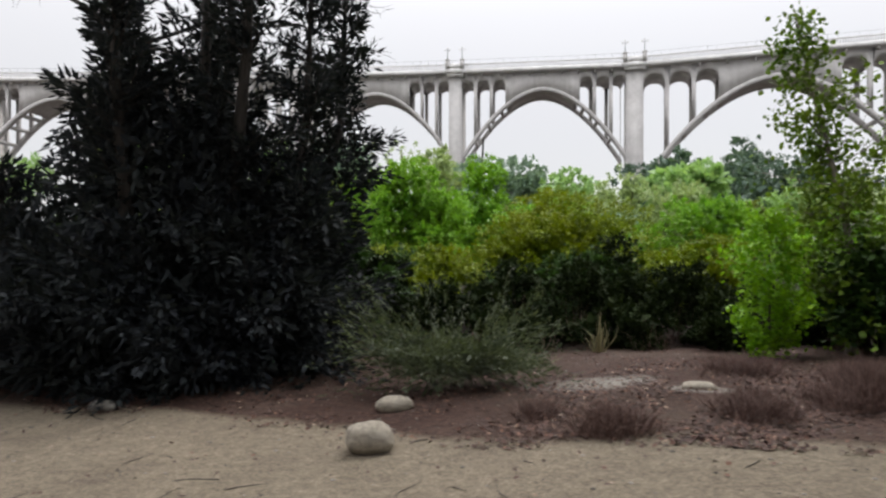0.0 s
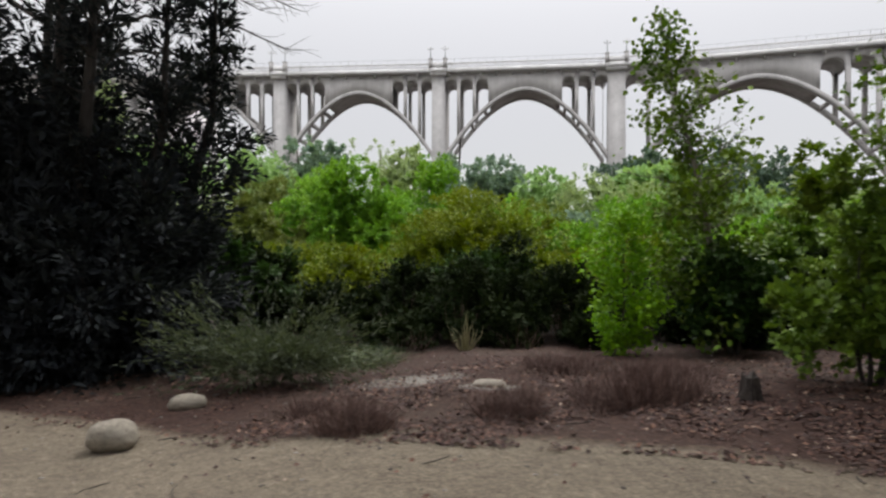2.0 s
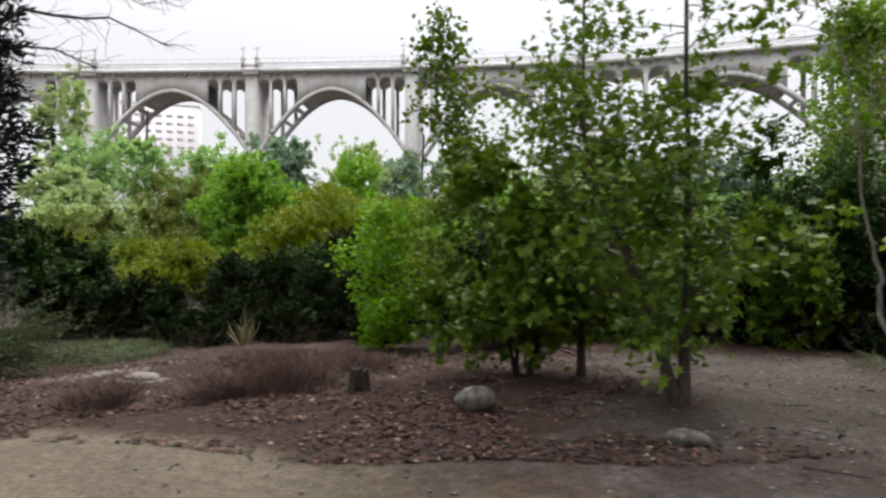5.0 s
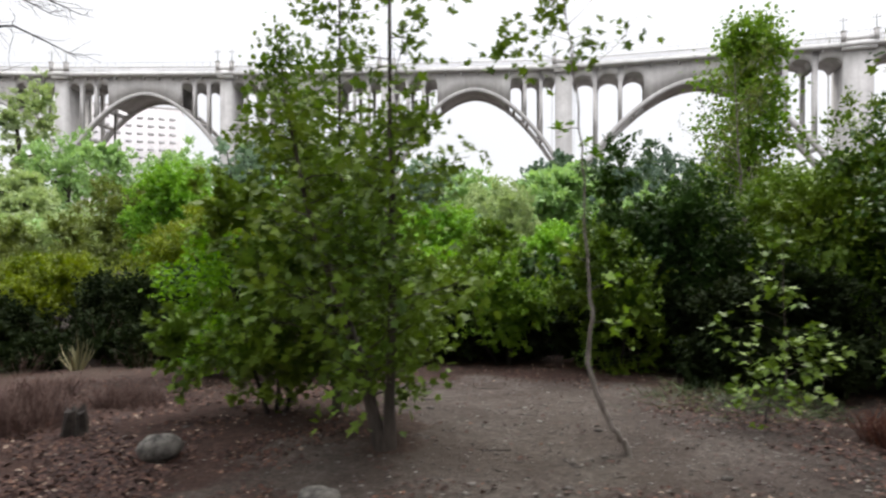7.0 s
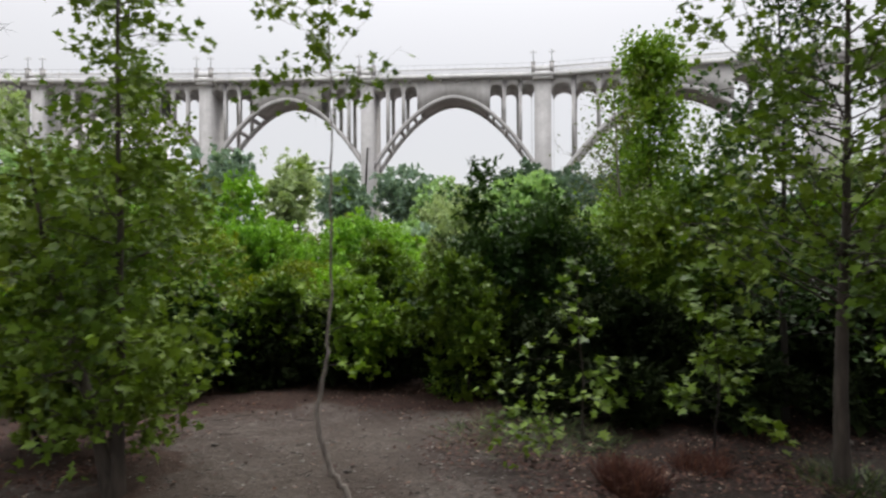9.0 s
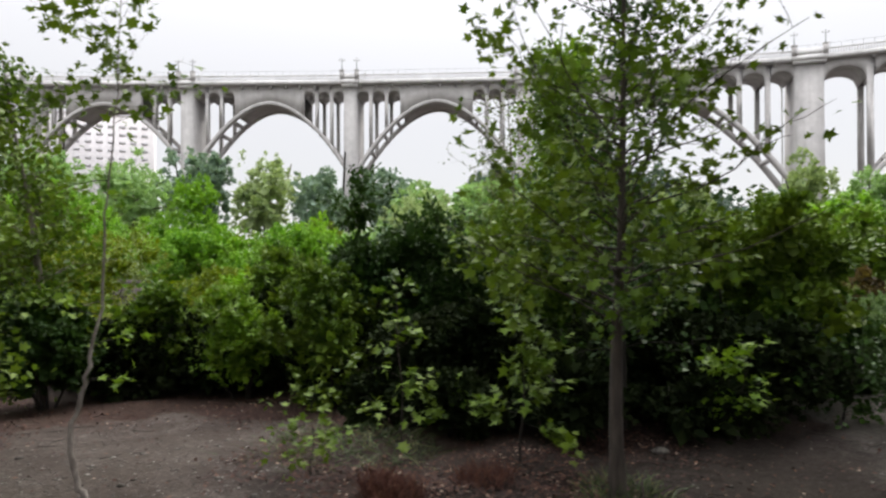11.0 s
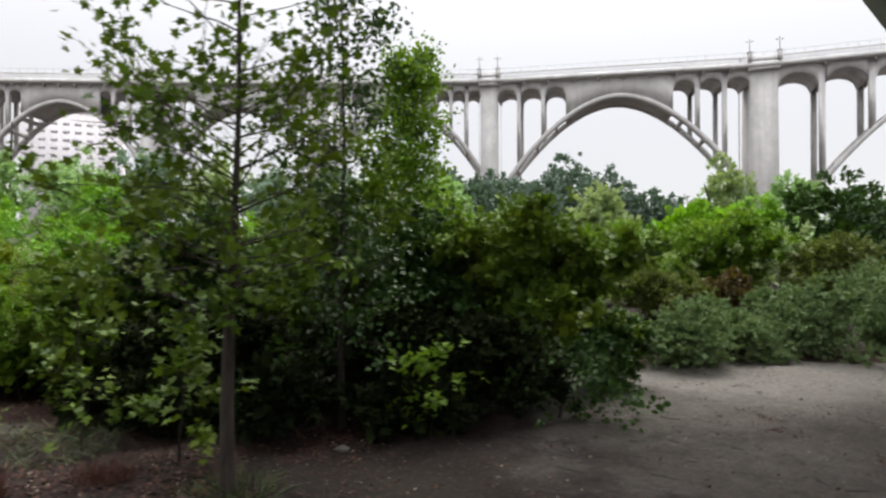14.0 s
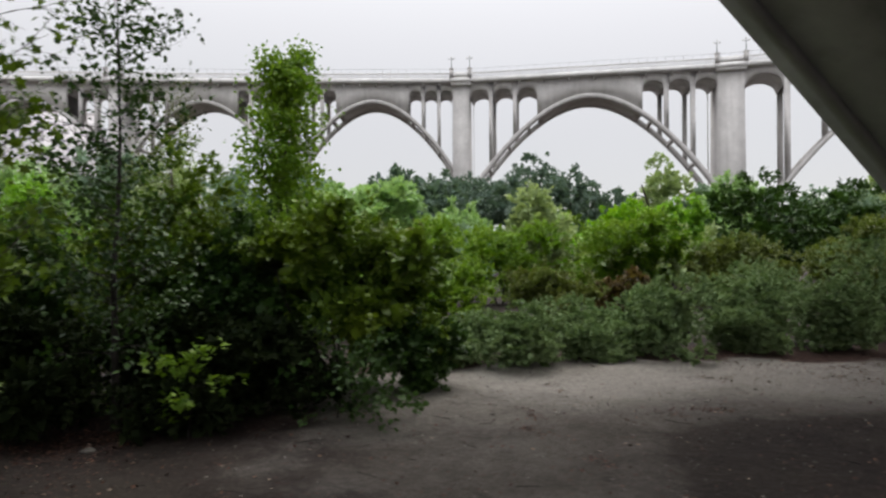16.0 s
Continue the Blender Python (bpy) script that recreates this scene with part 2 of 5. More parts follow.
def holder(name, x, y, z, label, category, group=""):
    ob = new(name)
    ob.location = (x, y, z)
    return tagged(ob, label, category, group)


def ground_material():
    m, n, l, b = shader("ground_dirt")
    fine = noise_tex(n, l, 9, 8, 0.7)
    mid = noise_tex(n, l, 1.1, 5, 0.6)
    big = noise_tex(n, l, 0.25, 3)
    tan = ramp(n, l, fine, [(0.25, (0.128, 0.106, 0.077)), (0.5, (0.195, 0.164, 0.122)), (0.75, (0.28, 0.238, 0.18))])
    tan = mixed(n, l, ramp(n, l, mid, [(0.45, (0, 0, 0)), (0.7, (0.7, 0.7, 0.7))]), tan, (0.135, 0.11, 0.083))
    brown = ramp(n, l, fine, [(0.25, (0.024, 0.014, 0.011)), (0.55, (0.058, 0.032, 0.025)), (0.8, (0.12, 0.072, 0.056))])
    grey = ramp(n, l, fine, [(0.25, (0.045, 0.036, 0.031)), (0.5, (0.10, 0.083, 0.073)), (0.8, (0.22, 0.19, 0.168))])
    grey = mixed(n, l, ramp(n, l, mid, [(0.42, (0.75, 0.75, 0.75)), (0.6, (0, 0, 0))]), grey, (0.055, 0.040, 0.034))
    sand = ramp(n, l, fine, [(0.25, (0.17, 0.155, 0.138)), (0.7, (0.30, 0.28, 0.25))])
    # dark earth, made darker still to carry the shade under trees and freeway
    umber_shade = ramp(n, l, fine, [(0.25, (0.012, 0.009, 0.008)), (0.5, (0.024, 0.018, 0.016)), (0.8, (0.056, 0.044, 0.040))])
    vc = n.new("ShaderNodeVertexColor")
    vc.layer_name = "soil_and_shade"
    sp = n.new("ShaderNodeSeparateColor")
    l.new(vc.outputs[0], sp.inputs[0])

    def edge(sock, wob):
        a = n.new("ShaderNodeMath")
        a.operation = "MULTIPLY_ADD"
        a.inputs[1].default_value = wob
        l.new(mid, a.inputs[0])
        l.new(sock, a.inputs[2])
        return ramp(n, l, a.outputs[0], [(0.5 + wob * 0.5 - 0.30, (0, 0, 0)), (0.5 + wob * 0.5 + 0.30, (1, 1, 1))])

    c = mixed(n, l, edge(sp.outputs[0], 0.8), brown, tan)
    c = mixed(n, l, edge(sp.outputs[1], 1.3), c, grey)
    c = mixed(n, l, edge(sp.outputs[2], 0.9), c, sand)
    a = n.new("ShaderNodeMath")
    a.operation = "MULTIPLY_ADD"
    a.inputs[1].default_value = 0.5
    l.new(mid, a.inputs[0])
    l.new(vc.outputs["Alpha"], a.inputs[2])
    c = mixed(n, l, ramp(n, l, a.outputs[0], [(0.35, (0, 0, 0)), (1.15, (1, 1, 1))]), umber_shade, c)
    c = mixed(n, l, ramp(n, l, big, [(0.4, (0, 0, 0)), (0.7, (0.35, 0.35, 0.35))]), c, (0.10, 0.085, 0.065))
    grit = noise_tex(n, l, 34, 5, 0.75)
    c = mixed(n, l, 0.75, c, ramp(n, l, grit, [(0.30, (0.35, 0.34, 0.33)), (0.5, (0.95, 0.95, 0.95)), (0.70, (1.7, 1.68, 1.65))]), "MULTIPLY")
    l.new(c, b.inputs["Base Color"])
    b.inputs["Roughness"].default_value = 0.95
    b.inputs["Specular IOR Level"].default_value = 0.2
    bump(n, l, b, fine, 0.9, 0.05)
    return m


def build_ground():
    xs = axis(-9, 36, 0.13, -2500, 2500)
    ys = axis(2.0, 16, 0.13, -1500, 3500, 1.16)
    nx, ny = len(xs), len(ys)
    verts = [(x, y, ground_z(x, y)) for y in ys for x in xs]
    i = np.arange(nx * ny).reshape(ny, nx)
    faces = np.stack([i[:-1, :-1], i[:-1, 1:], i[1:, 1:], i[1:, :-1]], -1).reshape(-1, 4)
    me = mesh_from("ground", verts, faces, ground_material(), True)
    col = np.zeros((nx * ny, 4), dtype=np.float32)
    for k, (x, y, _) in enumerate(verts):
        wx = x + 1.6 * noise.noise((x * 0.45, y * 0.45, 9.3)) + 0.5 * noise.noise((x * 1.7, y * 1.7, 5.5))
        wy = y + 1.0 * noise.noise((x * 0.45, y * 0.45, 2.3)) + 0.3 * noise.noise((x * 1.7, y * 1.7, 8.5))
        tan = min(1.0, max(0.0, 0.5 + (road_edge(x) - y) * 1.6)) * min(1.0, max(0.0, (7.4 - wx) / 5.0))
        grey = 1.3 * blob(wx, wy, 9.3, 7.0, 3.0, 3.8) + 0.8 * blob(wx, wy, 9.6, 3.5, 5.0, 3.6)
        sand = 1.7 * blob(wx, wy, 25.0, 10.9, 8.8, 3.6) + 0.8 * blob(wx, wy, 21.5, 7.2, 4.2, 4.2) + 0.6 * blob(x, y, 0.3, 7.5, 1.3, 0.7) + 0.9 * blob(x, y, 1.5, 6.8, 0.5, 0.35) + 0.7 * blob(x, y, 1.8, 5.9, 0.5, 0.5)
        red = blob(x, y, 31.0, 11.6, 2.5, 1.1)
        # mask for ground darkened as tree and freeway shade, and for dark far ground
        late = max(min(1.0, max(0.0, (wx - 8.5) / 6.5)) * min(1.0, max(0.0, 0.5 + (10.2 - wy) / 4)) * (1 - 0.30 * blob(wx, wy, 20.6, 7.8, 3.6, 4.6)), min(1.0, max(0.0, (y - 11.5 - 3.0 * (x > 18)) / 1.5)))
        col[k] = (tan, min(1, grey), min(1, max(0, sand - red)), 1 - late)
    at = me.color_attributes.new("soil_and_shade", "FLOAT_COLOR", "POINT")
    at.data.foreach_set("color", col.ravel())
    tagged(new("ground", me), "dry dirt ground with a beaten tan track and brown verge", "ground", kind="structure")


build_ground()


# ---- the old arch bridge across the valley ----
def prism(profile, place, n0, n1):
    """A solid from columns (s, low, high) along s, between the depths n0 and n1; place(s, n, z) gives the point."""
    v, f = [], []
    for s, lo, hi in profile:
        v += [place(s, n0, lo), place(s, n0, hi), place(s, n1, hi), place(s, n1, lo)]
    for k in range(len(profile) - 1):
        a, b = 4 * k, 4 * k + 4
        f += [(a, b, b + 1, a + 1), (a + 1, b + 1, b + 2, a + 2), (a + 2, b + 2, b + 3, a + 3), (a + 3, b + 3, b, a)]
    e = 4 * (len(profile) - 1)
    f += [(0, 1, 2, 3), (e + 3, e + 2, e + 1, e)]
    return v, f


def join(pieces):
    v, f = [], []
    for pv, pf in pieces:
        o = len(v)
        v += pv
        f += [tuple(i + o for i in q) for q in pf]
    return v, f


def box(place, s0, s1, n0, n1, z0, z1):
    return prism([(s0, z0, z1), (s1, z0, z1)], place, n0, n1)


DECK = 48.2   # underside of the cornice
BRIDGE_W = 11.4
RIB_W = 1.5
# pier middles on the near face, and for each span: opening width, post width, rise of the arch
PIERS = [(-200, 150), (-154, 159), (-106.5, 164.0), (-60.6, 166.0), (-15.9, 166.6), (31.7, 165.2), (98.8, 150.5), (184, 116), (255, 70)]
PIER_W = [3.3, 3.3, 3.3, 3.3, 3.4, 4.3, 6.1, 6.5, 6.5]
SPANS = [(3.15, 0.85, 17), (3.15, 0.85, 17), (3.15, 0.85, 17), (3.15, 0.85, 18), (3.4, 0.9, 19), (5.4, 1.05, 26), (8.9, 1.3, 39), (6, 1.2, 29)]


def build_bridge():
    bridge = holder("arch_bridge", 31, 165, 0, "long pale concrete open-spandrel arch bridge across the valley", "bridge")
    bridge.location = (0, 0, 0)

    def mesh_part(name, vf, material=CONCRETE, parent=bridge, label=""):
        return part(name, mesh_from(name, vf[0], vf[1], material), parent, label)

    lamp_mesh = None
    for k, (px, py) in enumerate(PIERS):
        a, b = PIERS[max(0, k - 1)], PIERS[min(len(PIERS) - 1, k + 1)]
        u = Vector((b[0] - a[0], b[1] - a[1])).normalized()
        n = Vector((-u.y, u.x))

        def place(s, d, z, px=px, py=py, u=u, n=n):
            return (px + u.x * s + n.x * d, py + u.y * s + n.y * d, z)

        w = PIER_W[k] / 2
        v = []
        for z, t in ((-8, 1.14), (20, 1.06), (DECK - 0.01, 1.0)):
            v += [place(-w * t, -0.55 * t, z), place(w * t, -0.55 * t, z), place(w * t, (BRIDGE_W + 0.55) * t, z), place(-w * t, (BRIDGE_W + 0.55) * t, z)]
        f = [(0, 3, 2, 1), (8, 9, 10, 11)] + [(o + i, o + (i + 1) % 4, o + 4 + (i + 1) % 4, o + 4 + i) for o in (0, 4) for i in range(4)]
        strips = [(v, f)]
        mesh_part("pier", join(strips))
        # balcony over the pier with two posts and lamps
        bal = [box(place, -w - 0.9, w + 0.9, -1.75, 0.2, DECK + 0.15, DECK + 1.3), box(place, -w - 0.5, w + 0.5, -1.45, 0.2, DECK - 0.6, DECK + 0.15),
               box(place, -w - 0.8, w + 0.8, -1.7, -1.4, DECK + 1.3, DECK + 2.75)]
        mesh_part("balcony", join(bal), RAIL_WHITE)
        for side in (0, 1):
            for s in (-w - 0.3, w + 0.3):
                d = -1.4 if side == 0 else BRIDGE_W + 1.4
                post = mesh_part("lamp_pedestal", join([box(place, s - 0.5, s + 0.5, d - 0.5, d + 0.5, DECK + 1.25, DECK + 3.6), box(place, s - 0.62, s + 0.62, d - 0.62, d + 0.62, DECK + 3.6, DECK + 3.85)]), CONCRETE)
                x, y, z = place(s, d, DECK + 3.85)
                if lamp_mesh is None:
                    bm = bmesh.new()
                    bmesh.ops.create_cone(bm, cap_ends=True, segments=8, radius1=0.15, radius2=0.07, depth=3.0, matrix=Matrix.Translation((0, 0, 1.5)))
                    bmesh.ops.create_cone(bm, cap_ends=True, segments=6, radius1=0.06, radius2=0.06, depth=1.5, matrix=pose(0, 0, 2.5, 0, 90, 0))
                    lamp_mesh = bpy.data.meshes.new("lamp_post")
                    bm.to_mesh(lamp_mesh)
                    bm.free()
                    lamp_mesh.materials.append(LAMP_IRON)
                    bm = bmesh.new()
                    bmesh.ops.create_icosphere(bm, subdivisions=1, radius=0.24)
                    globe_mesh = bpy.data.meshes.new("globe")
                    bm.to_mesh(globe_mesh)
                    bm.free()
                    globe_mesh.materials.append(GLOBE)
                    build_bridge.globe = globe_mesh
                lp = part("lamp_post", lamp_mesh, bridge, "slim iron lamp post")
                lp.location, lp.rotation_euler = (x, y, z), (0, 0, math.atan2(u.y, u.x))
                for gx, gz in ((0, 3.15), (-0.7, 2.7), (0.7, 2.7)):
                    part("globe", build_bridge.globe, lp).location = (gx, 0, gz)

    for k in range(len(PIERS) - 1):
        P, Q = Vector(PIERS[k]), Vector(PIERS[k + 1])
        L = (Q - P).length
        u = (Q - P) / L
        n = Vector((-u.y, u.x))
        hole, post, rise = SPANS[k]
        s0, s1 = PIER_W[k] / 2, L - PIER_W[k + 1] / 2
        mid, half = (s0 + s1) / 2, (s1 - s0) / 2
        crown = DECK - 5.1 if rise < 20 else DECK - 5.4

        def place(s, d, z, P=P, u=u, n=n):
            return (P.x + u.x * s + n.x * d, P.y + u.y * s + n.y * d, z)

        def low(s):
            return crown - rise * (abs(s - mid) / half) ** 1.85

        thick = 1.0 if rise < 20 else 1.2

        def high(s):
            return low(s) + thick * (1 + 0.9 * (abs(s - mid) / half) ** 2)

        samples = list(np.linspace(s0 - 0.3, s1 + 0.3, 49))
        for d in (0.0, BRIDGE_W - RIB_W):
            mesh_part("arch_rib", prism([(s, low(s), high(s)) for s in samples], place, d, d + RIB_W))
            # spandrel wall, cut by round-headed openings beside each pier
            cuts = []
            for j in range(3):
                cuts.append((s0 + j * (hole + post), s0 + j * (hole + post) + hole))
                cuts.append((s1 - j * (hole + post) - hole, s1 - j * (hole + post)))
            cuts.sort()
            top, r = DECK + 0.05, hole / 2
            zc = DECK - (1.7 if hole < 4 else 1.75) - r * 0.75
            prof, s = [], s0 - 0.05
            for c0, c1 in cuts + [(s1 + 0.05, None)]:
                if c0 - s > 0.02:
                    m = max(2, int((c0 - s) / 1.5) + 1)
                    prof += [(q, high(q) - 0.25, top) for q in np.linspace(s, c0, m)]
                if c1 is None:
                    break
                for q in np.linspace(c0, c1, 13):
                    prof.append((q, max(high(q) - 0.25, zc + r * 0.75 * math.sqrt(max(0.0, 1 - ((q - (c0 + c1) / 2) / r) ** 2)) ), top))
                s = c1
            inset = 0.2
            mesh_part("spandrel_wall", prism(prof, place, d + inset, d + RIB_W - inset))
        # a vault runs through the bridge over each opening
        for c0, c1 in cuts:
            vault = [(q, zc + r * 0.75 * math.sqrt(max(0.0, 1 - ((q - (c0 + c1) / 2) / r) ** 2)), DECK + 0.03) for q in np.linspace(c0, c1, 13)]
            mesh_part("vault", prism([(q, max(lo, high(q) - 0.2), hi) for q, lo, hi in vault], place, RIB_W - 0.25, BRIDGE_W - RIB_W + 0.25))
        # struts between the two ribs, and the deck's cross beams over the posts
        for j in range(1, 12):
            s = s0 + (s1 - s0) * j / 12
            if abs(s - mid) / half > 0.42:
                mesh_part("strut", box(place, s - 0.35, s + 0.35, RIB_W - 0.1, BRIDGE_W - RIB_W + 0.1, low(s) + 0.1, low(s) + 1.1))
        crown_span = [q for q in np.linspace(mid - half * 0.42, mid + half * 0.42, 15)]
        mesh_part("crown_slab", prism([(q, low(q) + 0.25, high(q) - 0.05) for q in crown_span], place, RIB_W - 0.1, BRIDGE_W - RIB_W + 0.1))
        for c0, c1 in cuts:
            for e in (c0, c1):
                if s0 + 1 < e < s1 - 1:
                    mesh_part("cross_beam", box(place, e - 0.3, e + 0.3, RIB_W - 0.3, BRIDGE_W - RIB_W + 0.3, zc + 0.3, DECK))
        # deck, cornice, brackets and parapet
        mesh_part("deck", box(place, -1, L + 1, -0.9, BRIDGE_W + 0.9, DECK, DECK + 0.6))
        for d0, d1 in ((-1.25, -0.85), (BRIDGE_W + 0.85, BRIDGE_W + 1.25)):
            mesh_part("cornice", box(place, -0.6, L + 0.6, d0, d1, DECK + 0.12, DECK + 1.25), RAIL_WHITE)
            pieces = [box(place, 0, L, d0 + 0.05, d1 - 0.1, DECK + 2.35, DECK + 2.65)]
            q = 0.4
            while q < L:
                pieces.append(box(place, q, q + 0.22, d0 + 0.1, d1 - 0.15, DECK + 1.24, DECK + 2.36))
                q += 0.55
            mesh_part("parapet", join(pieces), RAIL_WHITE, label="pale balustrade with fine balusters")
            fence = [box(place, 0, L, d0 + 0.16, d0 + 0.2, DECK + 3.7, DECK + 3.75)]
            q = 0.0
            while q < L:
                fence.append(box(place, q, q + 0.05, d0 + 0.15, d0 + 0.2, DECK + 2.6, DECK + 3.75))
                q += 2.2
            mesh_part("fence_rail", join(fence), LAMP_IRON, label="thin grey safety fence")
        q = 3.0
        brackets = []
        while q < L - 3:
            brackets.append(box(place, q - 0.25, q + 0.25, -0.8, 0.25, DECK - 0.75, DECK + 0.02))
            q += hole + post
        for vf in brackets:
            mesh_part("bracket", vf)
    return bridge


build_bridge()


# ---- the freeway bridge overhead ----
def build_freeway():
    fw = holder("freeway_bridge", 0, 0, 0, "dark grey concrete freeway arch passing overhead", "bridge")
    ang = radians(24)
    u, n = Vector((math.cos(ang), math.sin(ang))), Vector((math.sin(ang), -math.cos(ang)))
    E0 = Vector((28.5, 17.0))

    def place(s, d, z):
        p = E0 + u * s + n * d
        return (p.x, p.y, z)

    def low(s):
        return 34.0 - 24.4 * (abs(s + 50) / 50) ** 1.28

    S = [s for s in np.linspace(-110, 12, 100)]
    for d, wide in ((0.0, 4.6), (13.0, 9.0)):
        rib = prism([(s, low(s), low(s) + 1.6) for s in S], place, d, d + wide)
        part("arch_rib", mesh_from("arch_rib", rib[0], rib[1], CONCRETE_GREY), fw)
        # a bevelled lip along each edge of the soffit
        for e, f in ((d - 0.02, d + 0.95), (d + wide + 0.02, d + wide - 0.95)):
            v = [place(s, n, low(s) + z) for s in S for n, z in ((e, 0.30), (f, -0.40), (f, 0.02), (e, 0.72))]
            q = [(4 * k + a, 4 * k + (a + 1) % 4, 4 * k + 4 + (a + 1) % 4, 4 * k + 4 + a) for k in range(len(S) - 1) for a in range(4)]
            part("rib_edge", mesh_from("rib_edge", v, q, CONCRETE_GREY), fw)
        for s in range(-98, 13, 12):
            if low(s) < 31:
                col = box(place, s - 0.5, s + 0.5, d + 1.4, d + wide - 1.4, low(s) + 1.2, 36.1)
                part("column", mesh_from("column", col[0], col[1], CONCRETE_GREY), fw)
    for d in (0.2, 7.4, 14.4, 21.2):
        girder = box(place, -130, 90, d, d + 0.8, 36.0, 38.0)
        part("girder", mesh_from("girder", girder[0], girder[1], CONCRETE_GREY), fw)
    deck = box(place, -130, 90, -1.0, 23.2, 38.0, 38.8)
    part("deck", mesh_from("deck", deck[0], deck[1], CONCRETE_GREY), fw)


build_freeway()


# ---- plants ----
LEAF_SHAPES = {
    "simple": ([(0, 0, 0), (0.30, 0.45, 0.07), (0, 1, -0.05), (-0.30, 0.45, 0.07)], [(0, 1, 2), (0, 2, 3)]),
    "broad": ([(0, 0, 0), (0.42, 0.30, 0.08), (0.34, 0.75, 0.04), (0, 1, -0.06), (-0.34, 0.75, 0.04), (-0.42, 0.30, 0.08)], [(0, 1, 2), (0, 2, 3), (0, 3, 4), (0, 4, 5)]),
    "lance": ([(0, 0, 0), (0.17, 0.42, 0.05), (0, 1, -0.10), (-0.17, 0.42, 0.05)], [(0, 1, 2), (0, 2, 3)]),
    "narrow": ([(0, 0, 0), (0.11, 0.5, 0.03), (0, 1, -0.08), (-0.11, 0.5, 0.03)], [(0, 1, 2), (0, 2, 3)]),
    "lobed": ([(0, 0, 0), (0.40, 0.05, 0.05), (0.24, 0.28, 0.03), (0.62, 0.52, 0.10), (0.22, 0.58, 0.02), (0, 1.0, -0.08), (-0.22, 0.58, 0.02), (-0.62, 0.52, 0.10), (-0.24, 0.28, 0.03), (-0.40, 0.05, 0.05)],
              [(0, 1, 2), (2, 3, 4), (0, 2, 4), (0, 4, 5), (0, 5, 6), (6, 7, 8), (0, 6, 8), (0, 8, 9)]),
}


def unit(a):
    return a / np.maximum(1e-6, np.linalg.norm(a, axis=-1, keepdims=True))


def leaves(name, P, D, size, shape, material, rng, flat=0.6, scale=None):
    """One mesh of leaves at P, growing along D; flat: how far their faces turn to the sky."""
    tv, tf = LEAF_SHAPES[shape]
    tv, tf = np.array(tv), np.array(tf)
    D = unit(D)
    N = rng.normal(size=D.shape) * (1 - flat) + np.array([0, 0, flat])
    S = unit(np.cross(D, N))
    N = np.cross(S, D)
    z = size * rng.uniform(0.6, 1.25, len(P)) * (1 if scale is None else scale)
    v = P[:, None] + z[:, None, None] * (tv[None, :, :1] * S[:, None] + tv[None, :, 1:2] * D[:, None] + tv[None, :, 2:] * N[:, None])
    f = tf[None] + (np.arange(len(P)) * len(tv))[:, None, None]
    return mesh_from(name, v.reshape(-1, 3), f.reshape(-1, 3), material)


def tubes(name, paths, material, sides=6):
    """Tapered limbs: each path is a list of points and a list of radii."""
    V, F = [], []
    for pts, rad in paths:
        pts = [Vector(p) for p in pts]
        o = len(V)
        for i, p in enumerate(pts):
            t = (pts[min(i + 1, len(pts) - 1)] - pts[max(i - 1, 0)]).normalized()
            a = t.cross(Vector((0.31, 0.95, 0.05))).normalized()
            b = t.cross(a)
            for k in range(sides):
                q = 2 * math.pi * k / sides
                V.append(p + rad[i] * (a * math.cos(q) + b * math.sin(q)))
        for i in range(len(pts) - 1):
            for k in range(sides):
                F.append((o + i * sides + k, o + i * sides + (k + 1) % sides, o + (i + 1) * sides + (k + 1) % sides, o + (i + 1) * sides + k))
    return mesh_from(name, [tuple(v) for v in V], F, material, True)


def wander(rng, p, d, length, steps, bend, lift=0.0):
    pts, p, d = [np.array(p, float)], np.array(p, float), np.array(d, float)
    for _ in range(steps):
        d = unit(d + rng.normal(size=3) * bend + np.array([0, 0, lift]))
        p = p + d * length / steps
        pts.append(p.copy())
    return pts


def along(pts, f):
    k = min(len(pts) - 2, int(f * (len(pts) - 1)))
    q = f * (len(pts) - 1) - k
    return np.array(pts[k]) * (1 - q) + np.array(pts[k + 1]) * q


DENSITY = 1.15


